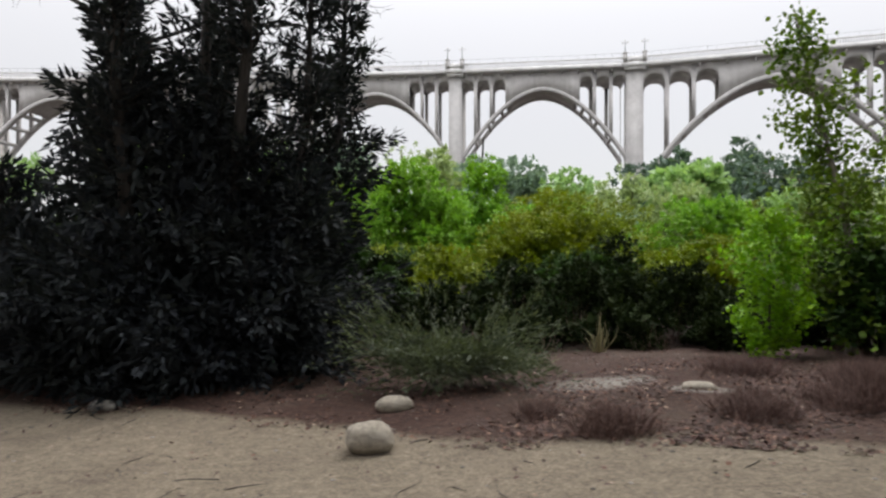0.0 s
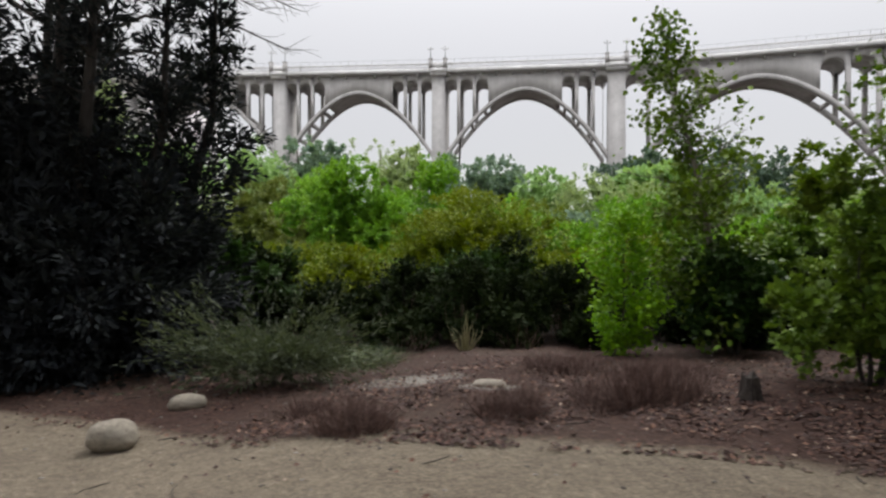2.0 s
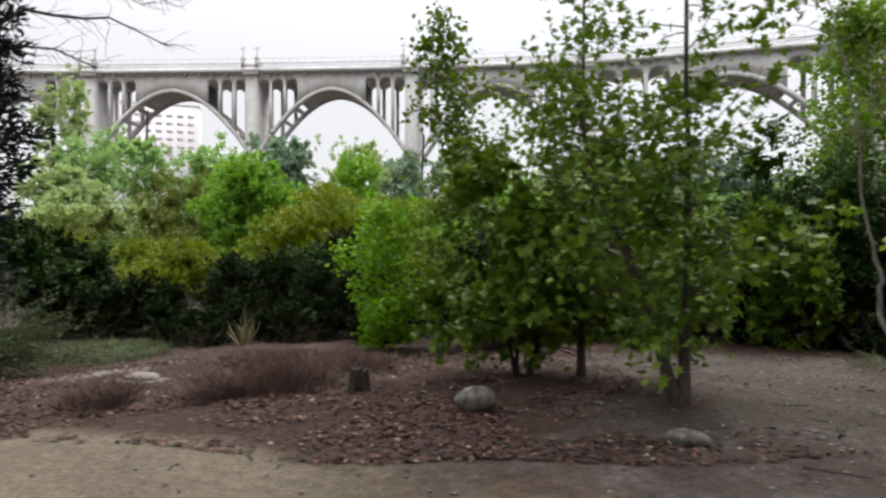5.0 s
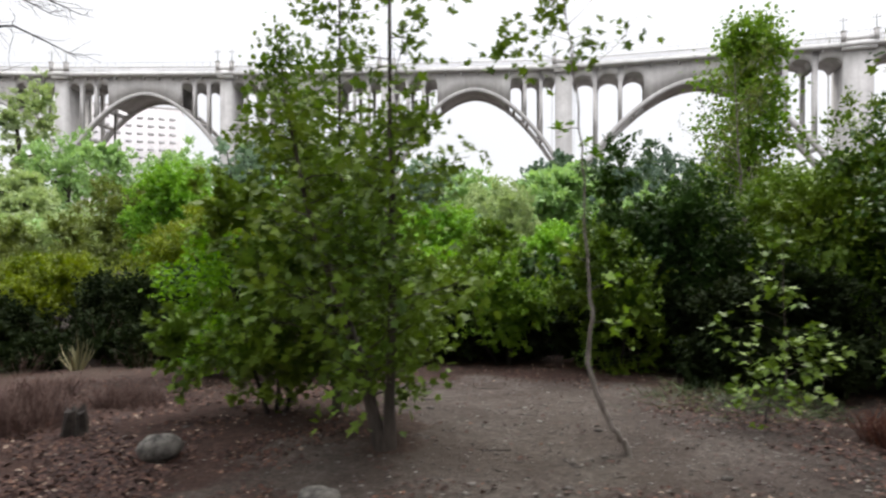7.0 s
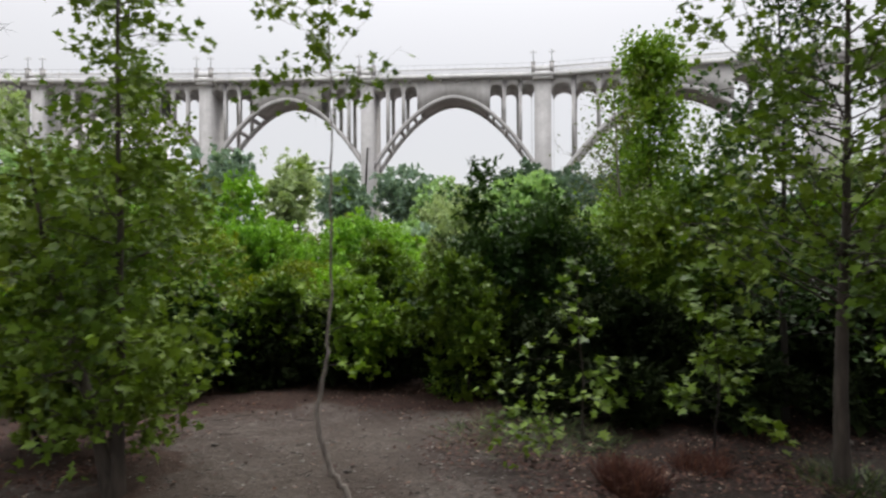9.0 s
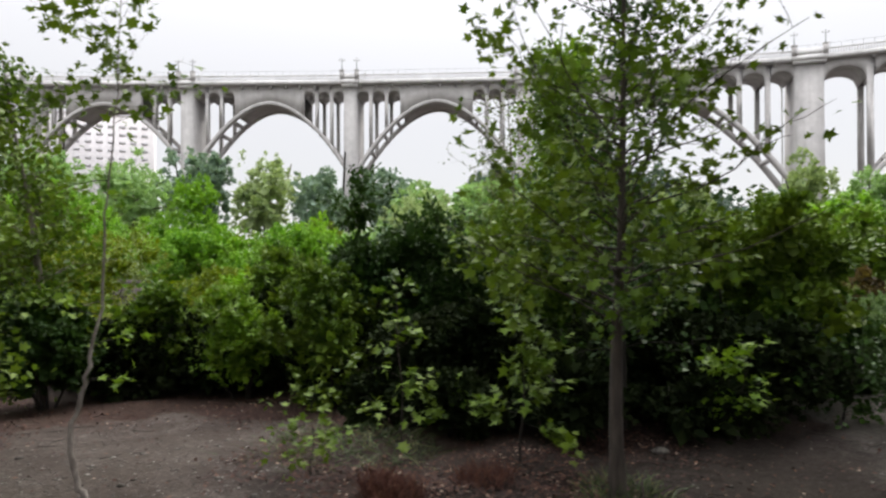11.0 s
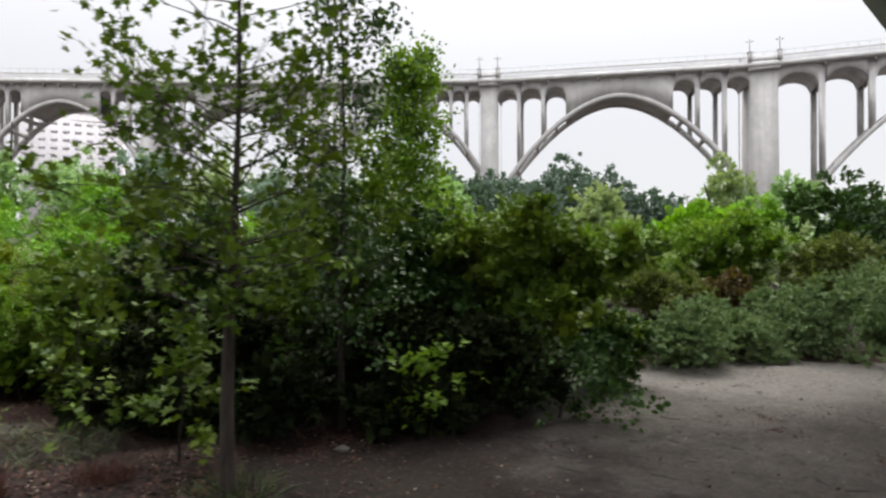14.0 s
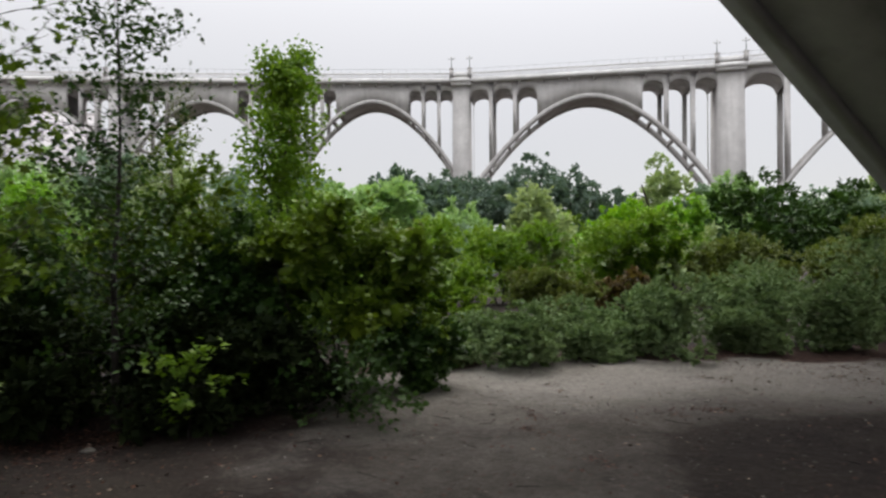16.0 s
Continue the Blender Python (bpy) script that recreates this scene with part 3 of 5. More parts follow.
def crown_of_lobes(rng, centre, radii, lobes, count, lobe=0.5, clump=0.13, hollow=0.72, floor=None, core=0.16, shoot=1.0):
    """Points, outward ways and relative sizes of leaves. They sit in shoots on the upper skins of many billows, so that the outline is
    uneven and has gaps and each billow shades the one below; larger leaves fill the inside."""
    c, R = np.array(centre, float), np.array(radii, float)
    k = np.arange(lobes) + rng.uniform(0.2, 0.8)
    up = 1 - 1.9 * k / lobes
    turn = k * 2.39996 + rng.uniform(0, 6.283)
    flatness = np.sqrt(np.maximum(0.0, 1 - up ** 2))
    ways = np.stack([flatness * np.cos(turn), flatness * np.sin(turn), up], -1) + rng.normal(size=(lobes, 3)) * 0.22
    cents = c + ways * R * rng.uniform(0.55, 1.0, (lobes, 1)) * (1.05 - lobe)
    sizes = R * rng.uniform(0.55, 1.35, (lobes, 1)) * lobe
    per = 22
    m = max(1, count // per)
    share = sizes.prod(axis=1) ** 0.67
    which = rng.choice(lobes, m, p=share / share.sum())
    inner = rng.uniform(size=m) < core
    rise = np.where(inner, 0.0, np.where(up[which] > -0.15, 0.7, 0.15))
    w = unit(rng.normal(size=(m, 3)) + rise[:, None] * np.array([0, -0.25, 1.0]))
    depth = np.where(inner, rng.uniform(0.1, 0.7, m), rng.uniform(hollow, 1.06, m))
    base = cents[which] + w * sizes[which] * depth[:, None]
    # each shoot carries its leaves along a short line that leans out and up
    way = unit(w * np.array([1, 1, 0.6]) + rng.normal(size=(m, 3)) * 0.45 + np.array([0, 0, 0.35]))
    long = shoot * np.where(rng.uniform(size=m) < 0.10, 1.8, 1.0) * rng.uniform(0.08, 0.30, m) * min(1.6, 0.35 + 0.65 * float(np.mean(R)))
    q = rng.uniform(-0.45, 1.0, (m * per, 1))
    P = np.repeat(base, per, 0) + np.repeat(way * long[:, None], per, 0) * q + rng.normal(size=(m * per, 3)) * (0.55 * clump * float(np.mean(R)) * (1.1 - 0.6 * np.maximum(0, q)))
    W = np.repeat(way, per, 0) + rng.normal(size=(m * per, 3)) * 0.65 + np.array([0, 0, -0.15])
    Z = np.repeat(np.where(inner, 2.4, 1.0), per)
    if floor is not None:
        keep = P[:, 2] > floor
        P, W, Z = P[keep], W[keep], Z[keep]
    return P, W, Z


def shrub(name, label, category, x, y, h, rx, ry, material, count, size, shape="simple", lobes=14, seed=0, group="", lobe=0.45, clump=0.07, flat=0.6, stems=4, low=0.0, bark=None, lift=0.46, spread=0.25, shoot=1.0):
    """A many-stemmed bush standing on the ground."""
    rng = np.random.default_rng(seed + int(abs(x) * 31 + abs(y) * 17))
    z = ground_z(x, y)
    thing = holder(name, x, y, z, label, category, group)
    P, W, Z = crown_of_lobes(rng, (0, 0, low + (h - low) * lift), (rx, ry, (h - low) * (1 - lift)), lobes, int(count * DENSITY), lobe, clump, floor=0.04, shoot=shoot)
    part("crown" if h > 2.2 else "foliage", leaves("foliage", P, W, size, shape, material, rng, flat, Z), thing)
    for k in range(stems):
        a = rng.uniform(0, 6.28)
        pts = wander(rng, (0.10 * rx * math.cos(a), 0.10 * ry * math.sin(a), -0.06), (spread * math.cos(a), spread * math.sin(a), 1), h * rng.uniform(0.55, 0.8), 6, 0.10)
        r0 = 0.015 + h * 0.007
        part("stem", tubes("stem", [(pts, [r0 * (1 - 0.8 * i / 6) for i in range(7)])], bark or BARK_DARK, 5), thing)
    return thing


def far_tree(label, x, y, top, r, material, seed, count=2600, size=0.5, shape="broad", lobes=12, base=0.25, group="trees across the valley"):
    """A tree far off: a trunk, a few limbs and a crown of leafy clumps."""
    rng = np.random.default_rng(seed)
    z = ground_z(x, y)
    thing = holder("tree", x, y, z, label, "tree", group)
    h = top - z
    lowest = h * base
    P, W, Z = crown_of_lobes(rng, (0, 0, (h + lowest) / 2), (r, r, (h - lowest) * 0.5), lobes, count, 0.42, 0.06)
    bare = "bare" in label
    part("crown", leaves("crown", P, W, size, shape, material, rng, 0.5, 1.0 if bare else Z), thing)
    trunk = wander(rng, (0, 0, -0.2), (0, 0, 1), h * 0.85, 6, 0.05)
    part("trunk", tubes("trunk", [(trunk, [0.022 * h * (1 - 0.13 * i) for i in range(7)])], BARK_PALE if bare else BARK, 6), thing)
    for k in range(14 if bare else 3):
        p = along(trunk, rng.uniform(0.35, 0.8))
        a = rng.uniform(0, 6.28)
        part("limb", tubes("limb", [(wander(rng, p, (math.cos(a), math.sin(a), 0.6), r * 0.8, 4, 0.15), [(0.005 if bare else 0.009) * h * (1 - 0.2 * i) for i in range(5)])], BARK_PALE if bare else BARK, 5), thing)
    return thing


def tree(name, label, x, y, trunk, radii, limbs, material, size, shape, seed, reach=1.2, start=0.15, twigs=5, per_twig=12, bark=BARK, droop=0.0, spread=0.10, flat=0.55, taper=0.35, thin=0.6, category="tree", group=""):
    """A near tree: the trunk's points are given from its foot; limbs with twigs carry single leaves."""
    rng = np.random.default_rng(seed)
    z = ground_z(x, y)
    thing = holder(name, x, y, z, label, category, group)
    stems = trunk if isinstance(trunk[0][0], (tuple, list)) else [trunk]
    paths, P, W = [], [], []
    limb_paths = []
    for stem, r0 in zip(stems, radii):
        pts = []
        for a, b in zip(stem[:-1], stem[1:]):
            for q in (0, 0.34, 0.67):
                w = np.array(a) * (1 - q) + np.array(b) * q
                pts.append(w + (rng.normal(size=3) * 0.012 if pts else 0))
        pts.append(np.array(stem[-1]))
        m = len(pts) - 1
        paths.append((pts, [r0 * (1.25 if i == 0 else 1) * (1 - (1 - 0.12) * (i / m) ** 0.9) for i in range(m + 1)]))
        count = max(1, int(limbs * (len(stem) > 0) / len(stems)))
        for k in range(count):
            f = start + (0.98 - start) * (k + rng.uniform(0, 1)) / count
            p = along(pts, f)
            a = rng.uniform(0, 2 * math.pi)
            ln = reach * (1 - taper * f) * (0.55 + 0.5 * math.sin(math.pi * min(1.0, f * 1.05))) * rng.uniform(0.3, 1.2)
            leafy = float(rng.choice([0.25, 0.8, 1.2, 1.7])) * (1 - thin * f ** 1.5)
            lp = wander(rng, p, (math.cos(a), math.sin(a), 0.45 - droop), ln, 5, 0.16, 0.02 - droop * 0.15)
            rl = min(0.012, r0 * 0.2 * (1 - 0.5 * f))
            limb_paths.append((lp, [rl * (1 - 0.15 * i) for i in range(6)]))
            for j in range(twigs):
                q = along(lp, rng.uniform(0.25, 1.0))
                d = unit(np.array(lp[-1]) - np.array(lp[0]) + rng.normal(size=3) * 0.5 * ln)
                tl = rng.uniform(0.15, 0.4) * min(1.2, ln)
                tp = wander(rng, q, d, tl, 3, 0.25, -droop * 0.2)
                limb_paths.append((tp, [rl * 0.3] * 3 + [rl * 0.12]))
                c = max(2, int(rng.poisson(per_twig * leafy)))
                f2 = rng.uniform(0.0, 1.0, c) ** 0.5 * 1.05
                base = np.array([along(tp, min(0.999, g)) for g in f2])
                P.append(base + rng.normal(size=(c, 3)) * spread)
                W.append(d + rng.normal(size=(c, 3)) * 0.8 + np.array([0, 0, -0.3]))
    for path in paths:
        part("trunk", tubes("trunk", [path], bark, 8), thing)
    tagged(part("branchwork", tubes("branchwork", limb_paths, bark, 4), thing), kind="stuff")
    if P:
        part("crown", leaves("crown", np.concatenate(P), np.concatenate(W), size, shape, material, rng, flat), thing)
    return thing


def blades(name, label, category, x, y, r, h, material, count, width, seed, lean=0.5, kind="", group="", tuft=0.3, bent=0.3):
    """Grass, weeds and dry brush: thin bent blades rising from one foot."""
    rng = np.random.default_rng(seed)
    z = ground_z(x, y)
    a = rng.uniform(0, 2 * math.pi, count)
    rr = r * np.sqrt(rng.uniform(0, 1, count))
    foot = np.stack([rr * np.cos(a) * tuft, rr * np.sin(a) * tuft, np.full(count, -0.02)], -1)
    tip = np.stack([rr * np.cos(a) + rng.normal(size=count) * 0.2 * r, rr * np.sin(a) + rng.normal(size=count) * 0.2 * r, h * rng.uniform(0.45, 1.0, count) * (1 - lean * (rr / r) ** 2)], -1)
    mid = foot * 0.5 + tip * 0.5 + np.stack([rng.normal(size=count) * 0.06, rng.normal(size=count) * 0.06, bent * h * 0.25 * np.ones(count)], -1)
    side = unit(np.stack([-np.sin(a) + rng.normal(size=count), np.cos(a) + rng.normal(size=count), rng.normal(size=count) * 0.4], -1)) * width
    v = np.stack([foot - side, foot + side, mid + side * 0.8, mid - side * 0.8, tip], 1).reshape(-1, 3)
    o = (np.arange(count) * 5)[:, None]
    f = np.concatenate([o + [0, 1, 2], o + [0, 2, 3], o + [3, 2, 4]], 0)
    ob = new(name, mesh_from(name, v, f, material))
    ob.location = (x, y, z)
    return tagged(ob, label, category, group, kind)


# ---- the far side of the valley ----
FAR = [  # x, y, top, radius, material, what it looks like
    (-31.5, 100, 20.4, 6.0, LEAF_HAZE_BLUE, "round dusky green oak"), (-16.6, 98, 21.0, 5.5, LEAF_HAZE_PALE, "thin pale half-bare tree"),
    (-7.5, 90, 15.0, 4.6, LEAF_HAZE_BLUE, "round dusky green oak"), (-0.8, 110, 17.9, 5.8, LEAF_HAZE_BLUE, "round dusky green oak"), (8.0, 92, 13.0, 6.0, LEAF_HAZE_FAR, "low leafy green tree"),
    (10.2, 60, 8.9, 3.2, LEAF_HAZE_PALE, "pale olive green tree"), (18.7, 70, 12.3, 6.2, LEAF_DUSK, "dark bluish green oak"), (-62, 100, 22.4, 8.5, LEAF_HAZE_FAR, "broad green tree"),
    (-43.8, 105, 20.4, 8.0, LEAF_HAZE_FAR, "broad green tree"), (-46, 70, 11.8, 4.5, LEAF_HAZE_PALE, "pale olive green tree"), (-77.5, 112, 36, 6.5, LEAF_HAZE_PALE, "tall hazy grey-green tree"),
    (-28.3, 103, 20.9, 5.0, LEAF_HAZE_BLUE, "round dusky green oak"), (-10.5, 75, 14.0, 4.2, LEAF_HAZE_PALE, "pale olive green tree"), (-22.4, 112, 22.5, 4.5, LEAF_HAZE_PALE, "thin pale half-bare tree"),
    (-34.9, 90, 16.9, 8.0, LEAF_HAZE_FAR, "broad green tree"), (-50.1, 95, 20.5, 6.0, LEAF_HAZE_FAR, "broad green tree"), (2.6, 105, 16.5, 6.0, LEAF_HAZE_BLUE, "round dusky green oak"),
    (-8.1, 97, 15.9, 5.0, LEAF_HAZE_BLUE, "round dusky green oak"), (42.9, 120, 22.4, 6.5, LEAF_DUSK, "tall dark bluish tree with a pointed top"), (32.8, 115, 18.0, 9.0, LEAF_DUSK, "round dusky green oak"),
    (51.1, 115, 15.2, 7.5, LEAF_DUSK, "round dusky green oak"), (60, 112, 13.0, 7.5, LEAF_DUSK, "round dusky green oak"), (16.6, 62, 10.4, 5.6, LEAF_HAZE_FAR, "leafy green tree"), (22, 95, 15.0, 7.0, LEAF_DUSK, "round dusky green oak"),
    (37.9, 45, 9.2, 2.3, LEAF_HAZE_PALE, "slim light green young tree"), (33.6, 40, 6.2, 2.2, LEAF_BRIGHT, "bright green young tree"), (27.4, 38, 6.6, 2.0, LEAF_HAZE_PALE, "slim light green young tree"),
    (45.3, 49, 9.6, 2.8, LEAF_HAZE_FAR, "olive green tree"), (39.6, 34, 6.2, 3.9, LEAF_DEEP, "dense dark green round tree"), (45.6, 36, 6.6, 3.2, LEAF_DEEP, "dense dark green round tree"),
    (58.1, 50, 8.9, 3.2, LEAF_HAZE_PALE, "pale grey-green tree"), (52, 44, 7.0, 3.5, LEAF_HAZE_BLUE, "dusky green tree"), (70, 60, 10, 5.0, LEAF_HAZE_FAR, "leafy green tree"),
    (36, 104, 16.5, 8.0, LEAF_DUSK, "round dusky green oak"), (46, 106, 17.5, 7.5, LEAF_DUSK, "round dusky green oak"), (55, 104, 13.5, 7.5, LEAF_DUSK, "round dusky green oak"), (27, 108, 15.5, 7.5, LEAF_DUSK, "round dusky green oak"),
    (31, 52, 6.8, 3.4, LEAF_HAZE_PALE, "pale olive green tree"), (24, 56, 7.2, 3.8, LEAF_HAZE_FAR, "leafy green tree"), (36.2, 37, 5.4, 2.2, LEAF_FRESH, "fresh green young tree"),
    (-95, 105, 20, 8.0, LEAF_HAZE_FAR, "broad green tree"), (-115, 100, 19, 9.0, LEAF_HAZE_BLUE, "round dusky green oak"), (85, 95, 12, 7, LEAF_HAZE_BLUE, "round dusky green oak"), (72, 105, 13, 7, LEAF_HAZE_BLUE, "round dusky green oak"),
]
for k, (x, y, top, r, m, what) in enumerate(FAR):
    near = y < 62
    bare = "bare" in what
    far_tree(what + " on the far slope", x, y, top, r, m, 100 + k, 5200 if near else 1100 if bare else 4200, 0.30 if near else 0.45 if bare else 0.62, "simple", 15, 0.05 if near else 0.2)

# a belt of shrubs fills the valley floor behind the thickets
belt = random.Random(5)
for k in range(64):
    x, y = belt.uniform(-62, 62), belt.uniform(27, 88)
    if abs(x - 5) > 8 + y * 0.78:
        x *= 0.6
    m = belt.choice([LEAF_HAZE_FAR, LEAF_HAZE_BLUE, LEAF_FRESH, LEAF_HAZE_PALE, LEAF_OLIVE, LEAF_MID])
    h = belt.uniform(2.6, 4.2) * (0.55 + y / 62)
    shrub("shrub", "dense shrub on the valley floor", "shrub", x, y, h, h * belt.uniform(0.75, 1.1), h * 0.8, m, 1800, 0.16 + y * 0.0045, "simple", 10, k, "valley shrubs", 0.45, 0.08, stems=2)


def build_apartment():
    """A pale many-storeyed building beyond the bridge."""
    cx, cy, w, d, h = -366, 650, 94, 40, 152
    b = holder("apartment_building", cx, cy, 0, "pale pinkish many-storeyed building beyond the bridge", "building")
    rot = pose(0, 0, 0, 0, 0, 22)

    def place(s, n, z):
        p = rot @ Vector((s, n, z))
        return tuple(p)

    part("wall", mesh_from("wall", *box(place, -w / 2, w / 2, 0, d, 0, h), FACADE), b)
    part("roof", mesh_from("roof", *box(place, -w / 2 - 0.5, w / 2 + 0.5, -0.5, d + 0.5, h, h + 1.8), FACADE), b)
    part("penthouse", mesh_from("penthouse", *box(place, -18, 15, 4, 26, h + 1.8, h + 9), FACADE), b)
    win = mesh_from("window", *box(lambda s, n, z: tuple(rot.to_3x3() @ Vector((s, n, z))), -3.1, 3.1, -0.3, 0.1, 0, 3.2), WINDOW_HAZED)
    for floor in range(9):
        for k in range(8):
            o = part("window", win, b)
            o.location = place(-w / 2 + 8.5 + k * 11, 0, 70 + floor * 8.6)


build_apartment()

# leaning utility poles in the valley
for x, y, h, lean in ((-58.5, 110, 26, 3.5), (-5.3, 100, 19, 4)):
    pole = new("utility_pole", tubes("utility_pole", [([(0, 0, -0.5), (lean * 0.1, 0, h * 0.5), (lean * 0.22, 0, h)], [0.28, 0.22, 0.16])], BARK_DARK, 8))
    pole.location = (x - lean * 0.2, y, 0)
    tagged(pole, "slim dark leaning utility pole among the trees", "pole", "utility poles")


# ---- middle thickets ----
T = "thicket shrubs"
THICKET = [  # label, x, y, height, radii, material, leaves, leaf size, lobes
    ("large yellow-green bush with a dark shaded base", 0.7, 18.6, 4.0, 3.2, 3.2, LEAF_YELLOW, 43200, 0.09, 40),
    ("low yellow-green bush beside the large one", -3.1, 16.2, 2.0, 1.8, 1.7, LEAF_YELLOW, 14850, 0.09, 16),
    ("yellow-green bush with a flat top", 5.2, 19.5, 2.1, 2.3, 2.4, LEAF_YELLOW, 17550, 0.09, 18),
    ("small yellow-green bush in the thicket", 2.7, 16.0, 1.9, 1.3, 1.5, LEAF_YELLOW, 8100, 0.09, 12),
    # added bush; its dark green stands for the yellow bush's shaded lower body
    ("dark green bush added as the yellow-green one's shaded body", 0.9, 15.9, 2.0, 2.3, 1.4, LEAF_DEEP, 12000, 0.11, 16),
    ("leafy undergrowth coloured shade-dark behind the evergreen", -4.9, 13.6, 2.5, 1.9, 1.7, LEAF_SHADE, 9000, 0.11, 14),
    ("dark green bush behind the evergreen", -3.9, 12.6, 1.9, 1.2, 1.1, LEAF_DEEP, 7000, 0.10, 12),
    ("tall bright green bush in the thicket", -5.4, 28, 5.9, 3.1, 2.8, LEAF_FRESH, 20000, 0.16, 26),
    ("tall fresh green bush in the thicket", -10.2, 36, 6.8, 3.8, 3.4, LEAF_FRESH, 14000, 0.18, 18),
    ("tall fresh green bush in the thicket", -2.4, 36, 6.4, 3.4, 3.0, LEAF_FRESH, 13000, 0.18, 18),
    ("dull olive bush in the thicket", -14.6, 40, 7.2, 4.2, 3.6, LEAF_OLIVE, 11000, 0.2, 16),
    ("dull olive bush in the thicket", -8.9, 24, 3.3, 2.6, 2.4, LEAF_OLIVE, 12000, 0.13, 16),
    ("yellow-green bush in the thicket", -6.4, 19.6, 2.6, 2.3, 2.0, LEAF_YELLOW, 13500, 0.09, 16),
    ("pale olive bush in the thicket", -13.5, 26, 3.6, 3.4, 2.6, LEAF_OLIVE, 10000, 0.14, 16),
    ("pale hazy green bush in the valley", -25.6, 45, 6.2, 4.4, 3.6, LEAF_HAZE_PALE, 9000, 0.22, 16),
    ("pale hazy green bush in the valley", -20, 36, 4.8, 3.8, 3.2, LEAF_HAZE_PALE, 9000, 0.19, 16),
    ("yellow-green bush behind the saplings", 8.4, 16.8, 2.5, 2.1, 1.8, LEAF_BRIGHT, 11000, 0.11, 16),
    ("fresh green bush behind the saplings", 6.4, 24, 4.0, 3.0, 2.4, LEAF_FRESH, 12000, 0.14, 16),
    ("fresh green bush behind the saplings", 12.5, 26, 4.2, 3.2, 2.4, LEAF_FRESH, 12000, 0.14, 16),
    ("fresh green bush behind the saplings", 1.5, 28, 4.6, 3.2, 2.4, LEAF_FRESH, 11000, 0.15, 16),
    ("tall pale green willow-like bush", 10.4, 41, 6.6, 2.6, 2.4, LEAF_HAZE_PALE, 10000, 0.18, 16),
    ("dark dense bush with a shaded foot", 11.9, 12.4, 3.9, 1.8, 1.7, LEAF_DEEP, 22000, 0.11, 26),
    ("broad leafy green bush with a shaded foot", 15.0, 12.4, 4.4, 2.1, 1.9, LEAF_MID, 20000, 0.11, 24),
    # the next three bushes are coloured dark to stand for shade
    ("low bush coloured dark for shade under the trees", 13.3, 10.2, 1.7, 1.7, 1.1, LEAF_SHADE, 9000, 0.11, 14),
    ("low bush coloured dark for shade under the trees", 16.0, 10.3, 1.7, 1.6, 1.1, LEAF_SHADE, 9000, 0.11, 14),
    ("dense bush coloured shade-dark behind the clearing", 8.6, 14.4, 1.7, 1.8, 1.4, LEAF_SHADE, 8000, 0.11, 14),
    ("leafy green shrub at the clearing's edge", 10.75, 11.0, 2.7, 1.05, 1.0, LEAF_MID, 8000, 0.095, 14),
    ("leafy green shrub at the clearing's edge", 8.9, 12.0, 2.0, 1.15, 0.9, LEAF_LIGHT, 5600, 0.095, 10),
    ("dark leafy bush closing the gap in the thicket", 10.3, 14.0, 2.2, 1.3, 1.1, LEAF_DEEP, 8000, 0.11, 14),
    ("light green bush behind the clearing", 24.0, 29, 4.2, 3.2, 2.6, LEAF_LIGHT, 12000, 0.15, 16),
    # two bushes whose dark colour stands for shaded hollows
    ("dark leafy bush in the tree shade", 6.6, 12.4, 1.6, 1.3, 1.1, LEAF_SHADE, 7000, 0.11, 16),
    ("dark leafy bush in the tree shade", 8.4, 12.9, 1.5, 1.3, 1.1, LEAF_SHADE, 7000, 0.11, 16),
    ("light green bush behind the clearing", 20.5, 33, 4.6, 3.0, 2.4, LEAF_LIGHT, 10000, 0.16, 14),
    ("tall light yellow-green bush behind the ivy", 30.3, 28, 4.5, 3.3, 2.6, LEAF_LIGHT, 17000, 0.16, 16),
    ("rusty brown-green bush behind the ivy", 28.2, 24, 1.5, 1.3, 1.2, LEAF_RUST, 4500, 0.14, 14),
    ("olive bush growing behind the ivy", 34.0, 26, 3.2, 2.8, 2.2, LEAF_OLIVE, 10000, 0.14, 14),
    ("olive bush growing behind the ivy", 39.0, 24.5, 3.6, 3.2, 2.4, LEAF_OLIVE, 10000, 0.15, 14),
    ("light green bush behind the clearing's rim", 20.6, 21, 2.6, 2.2, 1.8, LEAF_LIGHT, 9000, 0.12, 14),
    ("olive bush growing behind the ivy", 24.6, 22.4, 2.0, 2.2, 1.5, LEAF_OLIVE, 9000, 0.11, 14),
    ("dark leafy bush in the tree shade", 7.2, 13.0, 2.3, 1.5, 1.2, LEAF_MID, 9000, 0.11, 14),
    ("leafy green bush in the tree shade", 8.7, 14.9, 2.9, 1.5, 1.3, LEAF_MID, 9000, 0.11, 14),
    ("leafy green bush in the thicket", 17.0, 21, 4.6, 2.8, 2.2, LEAF_FRESH, 13000, 0.13, 16),
    ("leafy green bush in the thicket", 13.6, 19, 4.2, 2.4, 2.2, LEAF_MID, 13000, 0.13, 16),
]
for k, (what, x, y, h, rx, ry, m, count, size, lobes) in enumerate(THICKET):
    domed = m in (LEAF_YELLOW, LEAF_FRESH, LEAF_LIGHT)
    shrub("bush", what, "bush", x, y, h, rx, ry, m, count, size, "simple", max(8, lobes // 2) if domed else max(9, lobes), k, T, 0.42 if domed else 0.33, 0.035 if domed else 0.05, 0.68, shoot=0.55 if domed else 0.75)

